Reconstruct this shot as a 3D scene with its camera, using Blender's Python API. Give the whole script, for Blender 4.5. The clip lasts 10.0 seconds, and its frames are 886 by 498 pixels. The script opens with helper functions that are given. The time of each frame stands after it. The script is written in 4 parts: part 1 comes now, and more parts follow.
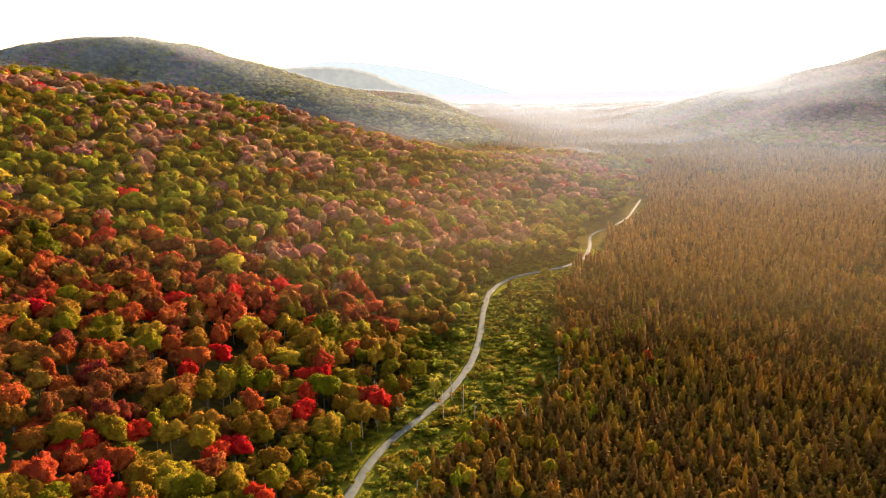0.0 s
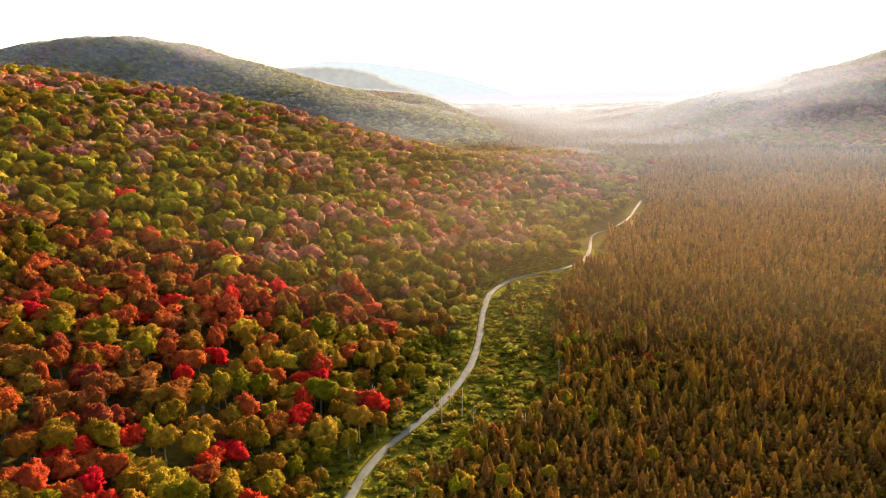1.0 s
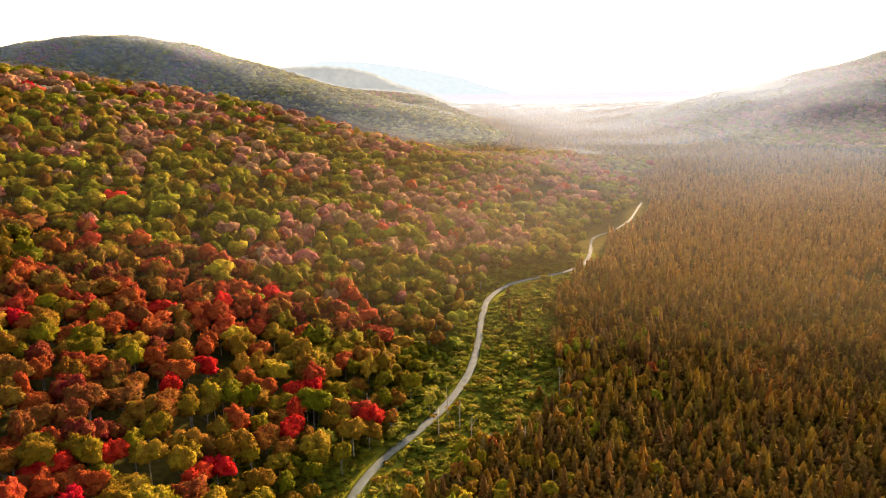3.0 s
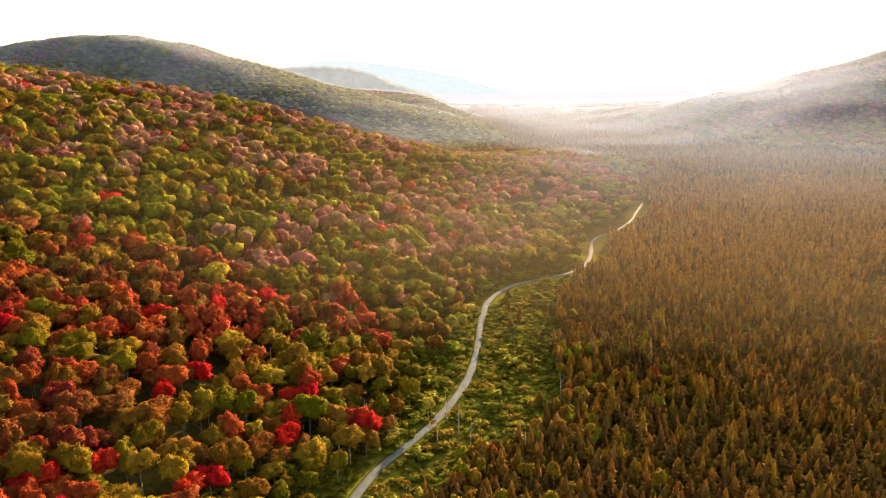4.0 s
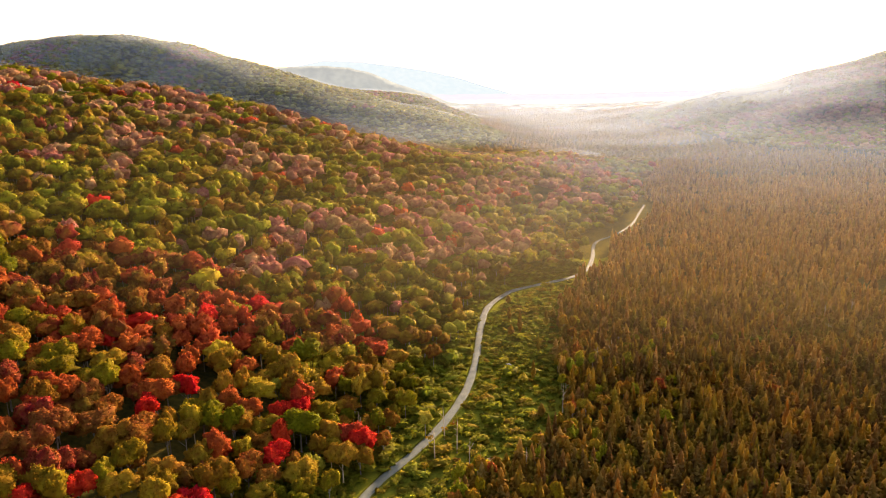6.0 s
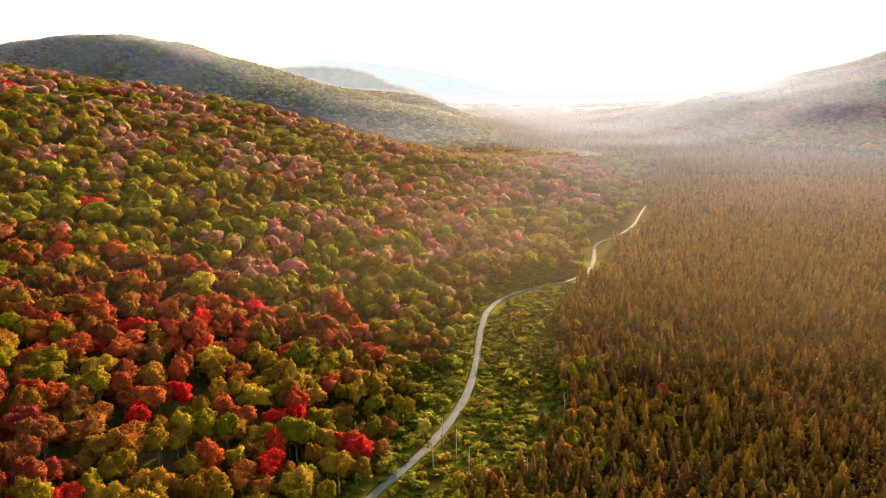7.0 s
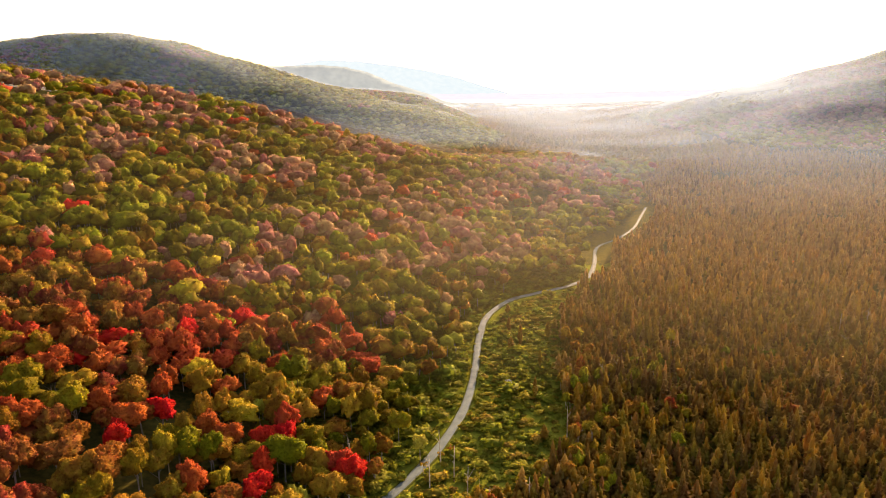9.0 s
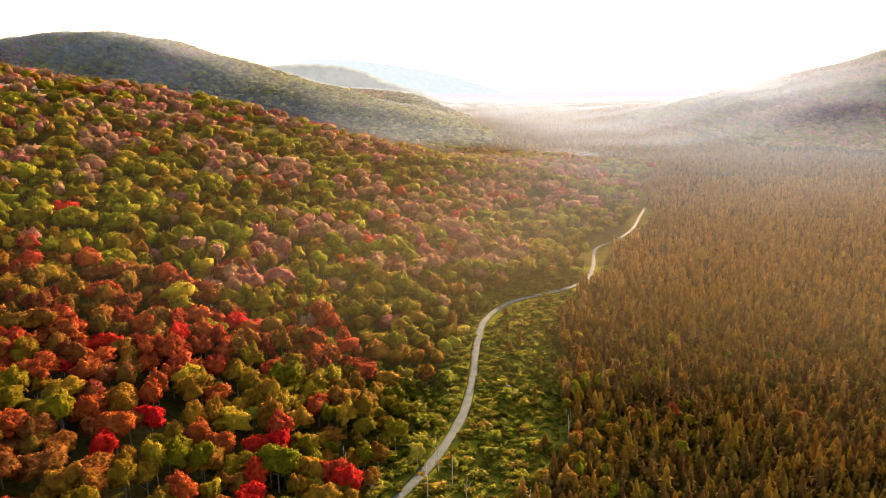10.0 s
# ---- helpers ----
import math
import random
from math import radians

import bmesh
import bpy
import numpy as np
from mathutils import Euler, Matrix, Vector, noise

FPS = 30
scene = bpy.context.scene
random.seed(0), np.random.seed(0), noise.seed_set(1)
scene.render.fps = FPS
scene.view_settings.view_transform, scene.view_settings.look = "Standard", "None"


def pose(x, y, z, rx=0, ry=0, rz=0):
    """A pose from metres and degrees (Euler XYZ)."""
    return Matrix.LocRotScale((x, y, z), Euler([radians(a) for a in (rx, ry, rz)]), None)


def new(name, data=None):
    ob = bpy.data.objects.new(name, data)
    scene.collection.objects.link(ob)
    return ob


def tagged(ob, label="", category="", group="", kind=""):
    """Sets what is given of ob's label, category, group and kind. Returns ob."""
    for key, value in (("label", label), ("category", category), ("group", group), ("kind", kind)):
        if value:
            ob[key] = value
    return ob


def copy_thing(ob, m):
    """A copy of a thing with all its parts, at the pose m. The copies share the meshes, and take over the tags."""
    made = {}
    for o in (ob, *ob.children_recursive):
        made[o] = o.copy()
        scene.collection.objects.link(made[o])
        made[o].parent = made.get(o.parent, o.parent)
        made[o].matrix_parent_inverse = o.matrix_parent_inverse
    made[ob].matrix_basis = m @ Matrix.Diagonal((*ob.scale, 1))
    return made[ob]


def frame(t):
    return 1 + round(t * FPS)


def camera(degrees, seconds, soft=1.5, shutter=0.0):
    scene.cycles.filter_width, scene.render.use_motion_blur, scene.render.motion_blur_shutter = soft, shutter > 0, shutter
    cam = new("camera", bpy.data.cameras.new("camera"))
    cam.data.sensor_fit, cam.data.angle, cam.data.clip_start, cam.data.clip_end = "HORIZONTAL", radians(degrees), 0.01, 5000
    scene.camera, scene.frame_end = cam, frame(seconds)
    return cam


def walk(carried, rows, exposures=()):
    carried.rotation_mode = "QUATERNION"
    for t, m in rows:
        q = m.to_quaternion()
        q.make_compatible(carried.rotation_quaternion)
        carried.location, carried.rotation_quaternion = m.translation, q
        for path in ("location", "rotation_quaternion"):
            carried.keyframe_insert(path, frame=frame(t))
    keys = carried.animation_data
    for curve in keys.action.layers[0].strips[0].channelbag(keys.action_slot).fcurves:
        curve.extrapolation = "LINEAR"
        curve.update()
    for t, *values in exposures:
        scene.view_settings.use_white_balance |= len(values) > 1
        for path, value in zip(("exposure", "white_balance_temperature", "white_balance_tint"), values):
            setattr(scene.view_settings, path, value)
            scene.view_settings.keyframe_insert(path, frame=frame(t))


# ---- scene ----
# The camera: a small drone flying level, about 105 m over a forest road.
cam = camera(64.0, 10.0, soft=0.95)
PATH = [  # seconds, x, y, z, yaw, pitch, roll
    (0, -0.480, 0.247, 110.447, 2.492, -13.387, -1.509),
    (0.5, -0.297, 1.558, 110.531, 2.507, -13.390, -1.468),
    (1, -0.164, 3.038, 110.598, 2.505, -13.395, -1.431),
    (1.5, -0.068, 4.669, 110.651, 2.491, -13.399, -1.401),
    (2, 0.003, 6.437, 110.690, 2.471, -13.404, -1.375),
    (2.5, 0.060, 8.326, 110.719, 2.447, -13.408, -1.355),
    (4, 0.207, 14.588, 110.755, 2.384, -13.418, -1.324),
    (4.5, 0.261, 16.836, 110.755, 2.370, -13.420, -1.321),
    (5, 0.319, 19.146, 110.749, 2.360, -13.422, -1.321),
    (5.5, 0.377, 21.511, 110.740, 2.352, -13.423, -1.322),
    (7, 0.501, 28.859, 110.690, 2.319, -13.433, -1.325),
    (7.5, 0.496, 31.375, 110.666, 2.292, -13.439, -1.322),
    (8, 0.449, 33.917, 110.639, 2.249, -13.449, -1.314),
    (8.5, 0.345, 36.483, 110.607, 2.183, -13.462, -1.299),
    (9, 0.166, 39.070, 110.570, 2.088, -13.479, -1.276),
    (9.5, -0.105, 41.680, 110.527, 1.955, -13.503, -1.242),
    (10, -0.491, 44.311, 110.477, 1.776, -13.533, -1.196),
]
EXPOSURE = (2.15, 8800, 33)   # stops, kelvin, tint
walk(cam, [(t, pose(x, y, z, 90 + pitch, 0, yaw) @ pose(0, 0, 0, 0, 0, roll)) for t, x, y, z, yaw, pitch, roll in PATH], exposures=[(0, *EXPOSURE)])

# ---------------------------------------------------------------- sky and sun
SUN_AZIMUTH, SUN_HEIGHT = radians(22), radians(14)   # east of the view, low over the valley
world = bpy.data.worlds.new("sky")
scene.world = world
world.use_nodes = True
wn = world.node_tree
wn.nodes.clear()
sky = wn.nodes.new("ShaderNodeTexSky")
sky.sky_type, sky.sun_disc = "NISHITA", False
sky.sun_elevation, sky.sun_rotation = SUN_HEIGHT, SUN_AZIMUTH
sky.air_density, sky.dust_density, sky.ozone_density = 1.0, 2.2, 1.0
backg = wn.nodes.new("ShaderNodeBackground")
backg.inputs["Strength"].default_value = 0.15
wout = wn.nodes.new("ShaderNodeOutputWorld")
wn.links.new(sky.outputs[0], backg.inputs[0])
wn.links.new(backg.outputs[0], wout.inputs[0])

sun_data = bpy.data.lights.new("sun", "SUN")
sun_data.energy, sun_data.angle, sun_data.color = 4.3, radians(1.5), (1.0, 0.86, 0.66)
sun = new("sun", sun_data)
to_sun = Vector((math.sin(SUN_AZIMUTH) * math.cos(SUN_HEIGHT), math.cos(SUN_AZIMUTH) * math.cos(SUN_HEIGHT), math.sin(SUN_HEIGHT)))
sun.matrix_world = Matrix.Translation((300, 600, 500)) @ to_sun.to_track_quat("Z", "Y").to_matrix().to_4x4()

# ---------------------------------------------------------------- materials
def material(name):
    m = bpy.data.materials.new(name)
    m.use_nodes = True
    m.node_tree.nodes.clear()
    return m, m.node_tree.nodes, m.node_tree.links


def foliage(name, base, warm=0.25, through_light=0.42, gloss=0.03, rough=0.9, vary=0.24):
    """Leaves: a base colour that drifts from tree to tree and from clump to clump, with light passing through."""
    m, n, l = material(name)
    out = n.new("ShaderNodeOutputMaterial")
    info, tone = n.new("ShaderNodeObjectInfo"), n.new("ShaderNodeAttribute")
    tone.attribute_name = "tone"
    isle, geo = n.new("ShaderNodeNewGeometry"), n.new("ShaderNodeTexCoord")
    patch = n.new("ShaderNodeTexNoise")
    patch.inputs["Scale"].default_value, patch.inputs["Detail"].default_value = 0.35, 3.0
    l.new(geo.outputs["Object"], patch.inputs["Vector"])
    # one number per tree
    per_tree = n.new("ShaderNodeMath"); per_tree.operation = "ADD"
    l.new(info.outputs["Random"], per_tree.inputs[0]); l.new(tone.outputs["Fac"], per_tree.inputs[1])
    wrap = n.new("ShaderNodeMath"); wrap.operation = "FRACT"
    l.new(per_tree.outputs[0], wrap.inputs[0])
    hue, value = n.new("ShaderNodeMapRange"), n.new("ShaderNodeMapRange")
    hue.inputs["To Min"].default_value, hue.inputs["To Max"].default_value = 0.5 - 0.07 * warm, 0.5 + 0.07 * warm
    l.new(wrap.outputs[0], hue.inputs["Value"])
    value.inputs["To Min"].default_value, value.inputs["To Max"].default_value = 1 - vary, 1 + vary
    l.new(isle.outputs["Random Per Island"], value.inputs["Value"])
    stain = n.new("ShaderNodeMapRange")
    stain.inputs["From Min"].default_value, stain.inputs["From Max"].default_value = 0.3, 0.7
    stain.inputs["To Min"].default_value, stain.inputs["To Max"].default_value = 0.7, 1.25
    l.new(patch.outputs["Fac"], stain.inputs["Value"])
    both = n.new("ShaderNodeMath"); both.operation = "MULTIPLY"
    l.new(value.outputs[0], both.inputs[0]); l.new(stain.outputs[0], both.inputs[1])
    wander, turned = n.new("ShaderNodeMapRange"), n.new("ShaderNodeMath")
    wander.inputs["From Min"].default_value, wander.inputs["From Max"].default_value = 0.3, 0.7
    wander.inputs["To Min"].default_value, wander.inputs["To Max"].default_value = -0.05 * warm, 0.05 * warm
    l.new(patch.outputs["Fac"], wander.inputs["Value"])
    l.new(hue.outputs[0], turned.inputs[0]); l.new(wander.outputs[0], turned.inputs[1])
    shift = n.new("ShaderNodeHueSaturation")
    shift.inputs["Color"].default_value = (*base, 1)
    l.new(turned.outputs[0], shift.inputs["Hue"]); l.new(both.outputs[0], shift.inputs["Value"])
    leaf, trans, mix = n.new("ShaderNodeBsdfPrincipled"), n.new("ShaderNodeBsdfTranslucent"), n.new("ShaderNodeMixShader")
    leaf.inputs["Roughness"].default_value, leaf.inputs["Specular IOR Level"].default_value = rough, gloss
    l.new(shift.outputs[0], leaf.inputs["Base Color"]); l.new(shift.outputs[0], trans.inputs["Color"])
    mix.inputs[0].default_value = through_light
    l.new(leaf.outputs[0], mix.inputs[1]); l.new(trans.outputs[0], mix.inputs[2]); l.new(mix.outputs[0], out.inputs[0])
    return m


def surface(name, low, high, scale, rough=0.9, bump=0.3, fine=8.0, spec=0.3):
    """Ground, bark or stone: two colours mixed by noise at two scales, with relief."""
    m, n, l = material(name)
    out, bsdf, geo = n.new("ShaderNodeOutputMaterial"), n.new("ShaderNodeBsdfPrincipled"), n.new("ShaderNodeTexCoord")
    a, b = n.new("ShaderNodeTexNoise"), n.new("ShaderNodeTexNoise")
    a.inputs["Scale"].default_value, a.inputs["Detail"].default_value = scale, 6
    b.inputs["Scale"].default_value, b.inputs["Detail"].default_value = scale * fine, 4
    for t in (a, b):
        l.new(geo.outputs["Object"], t.inputs["Vector"])
    add = n.new("ShaderNodeMath"); add.operation = "MULTIPLY_ADD"
    add.inputs[1].default_value = 0.5
    half = n.new("ShaderNodeMath"); half.operation = "MULTIPLY"; half.inputs[1].default_value = 0.5
    l.new(b.outputs["Fac"], half.inputs[0]); l.new(a.outputs["Fac"], add.inputs[0]); l.new(half.outputs[0], add.inputs[2])
    ramp = n.new("ShaderNodeValToRGB")
    ramp.color_ramp.elements[0].position, ramp.color_ramp.elements[1].position = 0.36, 0.64
    ramp.color_ramp.elements[0].color, ramp.color_ramp.elements[1].color = (*low, 1), (*high, 1)
    l.new(add.outputs[0], ramp.inputs[0]); l.new(ramp.outputs[0], bsdf.inputs["Base Color"])
    relief = n.new("ShaderNodeBump")
    relief.inputs["Strength"].default_value = bump
    l.new(add.outputs[0], relief.inputs["Height"]); l.new(relief.outputs[0], bsdf.inputs["Normal"])
    bsdf.inputs["Roughness"].default_value, bsdf.inputs["Specular IOR Level"].default_value = rough, spec
    l.new(bsdf.outputs[0], out.inputs[0])
    return m


LEAF = {
    "green": foliage("green_leaves", (0.100, 0.088, 0.005), 0.4),
    "olive": foliage("olive_leaves", (0.160, 0.096, 0.008), 0.5),
    "yellow": foliage("yellow_leaves", (0.245, 0.155, 0.014), 0.4),
    "orange": foliage("orange_leaves", (0.205, 0.082, 0.012), 0.5),
    "rust": foliage("rust_leaves", (0.172, 0.058, 0.014), 0.5),
    "red": foliage("red_leaves", (0.385, 0.019, 0.011), 0.10),
    "crimson": foliage("crimson_leaves", (0.285, 0.050, 0.014), 0.15),
    "lime": foliage("lime_green_leaves", (0.245, 0.222, 0.026), 0.3),
    "moss": foliage("yellow_green_leaves", (0.158, 0.142, 0.009), 0.45),
    # leaf colour paled to stand in for haze on the far hills
    "birch": foliage("haze_paled_leaves", (0.205, 0.195, 0.045), 0.25),
    "faded": foliage("faded_red_leaves", (0.265, 0.124, 0.066), 0.45),
}
NEEDLE = {
    "brown": foliage("brown_needles", (0.280, 0.166, 0.026), 0.16, 0.58, vary=0.1),
    "olive": foliage("olive_needles", (0.225, 0.150, 0.021), 0.16, 0.58, vary=0.1),
    "rust": foliage("rust_needles", (0.286, 0.156, 0.027), 0.16, 0.58, vary=0.1),
    # straw larches; also the pale stand-in for haze farther off
    "straw": foliage("straw_larch_haze_needles", (0.325, 0.196, 0.052), 0.14, 0.58, vary=0.1),
    # needle colour darkened to mimic lens vignette in the near bog
    "grey": foliage("grey_vignette_needles", (0.185, 0.105, 0.026), 0.16, 0.58, vary=0.1),
}
SHRUB = foliage("shrub_leaves", (0.132, 0.134, 0.012), 0.35, 0.45, vary=0.08)
DRY_SHRUB = foliage("dry_shrub_leaves", (0.186, 0.152, 0.016), 0.4, 0.48, vary=0.08)
BARK = surface("grey_bark", (0.10, 0.085, 0.07), (0.24, 0.21, 0.18), 2.0)
PALE_BARK = surface("pale_bark", (0.22, 0.17, 0.11), (0.40, 0.32, 0.21), 2.5)
FOREST_FLOOR = surface("forest_floor", (0.030, 0.036, 0.010), (0.105, 0.085, 0.020), 0.05, fine=14, spec=0.0)
GRAVEL = surface("pale_gravel", (0.060, 0.080, 0.068), (0.106, 0.132, 0.112), 0.35, fine=12, spec=0.1)
VERGE = surface("grassy_verge", (0.040, 0.050, 0.009), (0.085, 0.085, 0.016), 0.5, fine=9, spec=0.0)
STONE = surface("blue_grey_stone", (0.18, 0.20, 0.24), (0.40, 0.43, 0.50), 1.5)
MEADOW = surface("valley_woodland_floor", (0.030, 0.034, 0.018), (0.13, 0.11, 0.06), 0.014, fine=11, rough=0.9, spec=0.0)


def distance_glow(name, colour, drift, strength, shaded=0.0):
    """Far land as a glowing surface: the bright haze before it is put into its colour."""
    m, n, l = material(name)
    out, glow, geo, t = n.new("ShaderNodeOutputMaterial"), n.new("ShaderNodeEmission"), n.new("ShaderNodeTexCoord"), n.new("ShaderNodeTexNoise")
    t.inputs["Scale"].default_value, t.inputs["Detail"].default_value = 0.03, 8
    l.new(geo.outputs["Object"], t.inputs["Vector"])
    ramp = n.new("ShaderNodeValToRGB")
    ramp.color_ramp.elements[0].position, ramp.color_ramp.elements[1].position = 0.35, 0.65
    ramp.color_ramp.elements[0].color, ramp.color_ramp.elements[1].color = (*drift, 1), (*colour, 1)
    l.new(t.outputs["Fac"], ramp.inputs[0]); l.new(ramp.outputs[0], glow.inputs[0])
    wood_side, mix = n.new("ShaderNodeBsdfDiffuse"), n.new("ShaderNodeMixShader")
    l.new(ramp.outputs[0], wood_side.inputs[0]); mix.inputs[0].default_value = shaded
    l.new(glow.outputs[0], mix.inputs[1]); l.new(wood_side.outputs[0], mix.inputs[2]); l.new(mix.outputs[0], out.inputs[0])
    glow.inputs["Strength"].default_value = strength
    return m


def haze_sheet_material():
    """Sheets standing in for haze: mostly clear, white where they thicken, lit by the sun from behind."""
    m, n, l = material("haze_sheet")
    out, clear, white, lit, both, mix = (n.new("ShaderNode" + k) for k in ("OutputMaterial", "BsdfTransparent", "BsdfDiffuse", "BsdfTranslucent", "MixShader", "MixShader"))
    thick, t, geo, mul = n.new("ShaderNodeAttribute"), n.new("ShaderNodeTexNoise"), n.new("ShaderNodeTexCoord"), n.new("ShaderNodeMath")
    thick.attribute_name = "tone"
    hue = n.new("ShaderNodeValToRGB")   # warm tint of the sun's veil painted into thin parts; pale where thick
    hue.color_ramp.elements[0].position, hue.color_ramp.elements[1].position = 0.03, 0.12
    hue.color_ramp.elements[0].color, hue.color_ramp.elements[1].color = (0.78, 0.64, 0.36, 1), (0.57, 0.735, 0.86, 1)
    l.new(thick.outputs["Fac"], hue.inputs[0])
    for b in (white, lit):
        l.new(hue.outputs[0], b.inputs["Color"])
    t.inputs["Scale"].default_value, t.inputs["Detail"].default_value = 0.004, 5
    l.new(geo.outputs["Object"], t.inputs["Vector"])
    mul.operation = "MULTIPLY"
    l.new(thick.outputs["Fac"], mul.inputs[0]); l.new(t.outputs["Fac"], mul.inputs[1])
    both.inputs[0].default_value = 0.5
    up = n.new("ShaderNodeCombineXYZ")   # fixed normal tipped sunward, so the sheets shine alike on every slope
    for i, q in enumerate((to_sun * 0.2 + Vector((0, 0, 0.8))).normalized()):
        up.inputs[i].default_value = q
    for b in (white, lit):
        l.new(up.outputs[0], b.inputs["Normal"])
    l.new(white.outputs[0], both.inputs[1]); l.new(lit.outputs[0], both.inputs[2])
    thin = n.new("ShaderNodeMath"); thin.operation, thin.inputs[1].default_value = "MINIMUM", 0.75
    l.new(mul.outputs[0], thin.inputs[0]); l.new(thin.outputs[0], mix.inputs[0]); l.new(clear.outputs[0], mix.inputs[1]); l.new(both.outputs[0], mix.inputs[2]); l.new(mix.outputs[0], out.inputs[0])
    return m


HAZE_SHEET = haze_sheet_material()
GRASS = surface("clearing_grass", (0.075, 0.092, 0.010), (0.145, 0.142, 0.016), 0.22, fine=10, spec=0.0)

# ---------------------------------------------------------------- terrain
def smin(a, b, k):
    h = np.clip(0.5 + 0.5 * (b - a) / k, 0, 1)
    return b + (a - b) * h - k * h * (1 - h)


def soft(d, k):
    """0 for d far below 0, d far above it, with a soft bend about k wide."""
    return 0.5 * (d + np.sqrt(d * d + k * k))


STRETCH = 1.12   # along the valley


def floor_level(x, y):
    return 4.5 + 5.5 * np.clip((y - 120) / 170, 0, 1) ** 1.0 - 6 * np.clip((y - 700) / 1200, 0, 1) - 0.025 * soft(x - 80, 60) + 0.025 * soft(x - 330, 60)


def toe(y):
    """Where the left hillside begins: a line a little west of the road."""
    return np.interp(y, [-400, 60, 170, 275, 370, 530, 720, 900], [-45, -45, -34, -18, 26, 105, 175, 230])


HILLS = [  # x, y, height, half length, half width, direction of the length in degrees
    (-936, 1392, 186, 556, 163, 153),
    (-502, 1263, 37, 262, 193, 138),
    (-170, 1415, 51, 120, 116, 135),
    (-135, 1389, 8, 139, 110, 97),
    (-560, 1119, 16, 230, 34, 152),
    (-660, 1085, 12, 230, 26, 152),
    (1200, 1150, 210, 450, 450, 0),
]


def crest_line(u):
    """How far back the near hill's crest runs, along its length."""
    return np.interp(u, [430, 500, 600], [520, 455, 385])


def ground_z(x, y):
    x, y = np.asarray(x, float), np.asarray(y, float) / STRETCH
    base = floor_level(x, y)
    d = soft(toe(y) - x, 14)
    u, v = (x + y) / math.sqrt(2), (y - x) / math.sqrt(2)
    roof = np.interp(u, [-300, 73, 160, 254, 321, 391, 430, 480, 560, 657, 900], [212, 136, 111, 79, 46, 23, 15, 11, 15, 17, 0])
    hill = smin(0.285 * d + 0.038 * soft(d - 260, 60), roof + 4, 14)
    hill = hill - 0.30 * soft(v - crest_line(u), np.interp(u, [430, 520], [50, 20]))
    hill = np.maximum(hill, -3) * np.clip((1500 - y) / 500, 0, 1)
    z = base + hill
    for hx, hy, height, long, wide, turn in HILLS:
        flank = np.clip((150 - x) / 190 if hx < 0 else (x - 240) / 260, 0, 1)   # the hills leave the valley floor free
        flank = flank * flank * (3 - 2 * flank)
        c, s = math.cos(radians(turn)), math.sin(radians(turn))
        a, b = (x - hx) * c + (y - hy) * s, -(x - hx) * s + (y - hy) * c
        z = z + height * np.exp(-0.5 * (a / long) ** 2 - 0.5 * (b / wide) ** 2) * np.clip((y - 560) / 400, 0, 1) * flank
    return z + 4 * np.sin(x * 0.031 + y * 0.012) * np.sin(y * 0.027 - x * 0.008) * np.clip((y - 720) / 200, 0, 1) * np.clip((z - 22) / 30, 0, 1)

# ---------------------------------------------------------------- mesh helpers
def mesh_of(name, verts, tris, mats, index=None, tone=None):
    """A mesh of triangles from arrays; index: material per triangle; tone: a number per vertex."""
    me = bpy.data.meshes.new(name)
    verts, tris = np.asarray(verts, np.float32), np.asarray(tris, np.int32)
    me.vertices.add(len(verts)); me.vertices.foreach_set("co", verts.ravel())
    me.loops.add(tris.size); me.loops.foreach_set("vertex_index", tris.ravel())
    me.polygons.add(len(tris))
    me.polygons.foreach_set("loop_start", np.arange(0, tris.size, 3, dtype=np.int32))
    for m in mats:
        me.materials.append(m)
    if index is not None:
        me.polygons.foreach_set("material_index", np.asarray(index, np.int32))
    if tone is not None:
        me.attributes.new("tone", "FLOAT", "POINT").data.foreach_set("value", np.asarray(tone, np.float32))
    me.update(calc_edges=True)
    return me


def joined(pieces):
    """Several (verts, tris) as one."""
    vs, ts, k = [], [], 0
    for v, t in pieces:
        vs.append(np.asarray(v, float)); ts.append(np.asarray(t, int) + k); k += len(v)
    return np.concatenate(vs), np.concatenate(ts)


def tube(points, radii, sides=7):
    """A tapered tube through points, closed at its tip."""
    vs, ts = [], []
    pts = [Vector(p) for p in points]
    for i, (p, r) in enumerate(zip(pts, radii)):
        way = (pts[min(i + 1, len(pts) - 1)] - pts[max(i - 1, 0)]).normalized()
        a = way.orthogonal().normalized(); b = way.cross(a)
        for k in range(sides):
            q = 2 * math.pi * k / sides
            vs.append(p + r * (a * math.cos(q) + b * math.sin(q)))
    for i in range(len(pts) - 1):
        for k in range(sides):
            a, b = i * sides + k, i * sides + (k + 1) % sides
            ts += [(a, b, b + sides), (a, b + sides, a + sides)]
    top = len(vs); vs.append(pts[-1]); last = (len(pts) - 1) * sides
    ts += [(last + k, last + (k + 1) % sides, top) for k in range(sides)]
    return np.array([tuple(v) for v in vs]), np.array(ts)


def ball(steps):
    bm = bmesh.new()
    bmesh.ops.create_icosphere(bm, subdivisions=steps, radius=1)
    v, t = np.array([tuple(q.co) for q in bm.verts]), np.array([[w.index for w in f.verts] for f in bm.faces])
    bm.free()
    return v, t


def unit(v):
    return v / np.maximum(np.linalg.norm(v, axis=-1, keepdims=True), 1e-9)


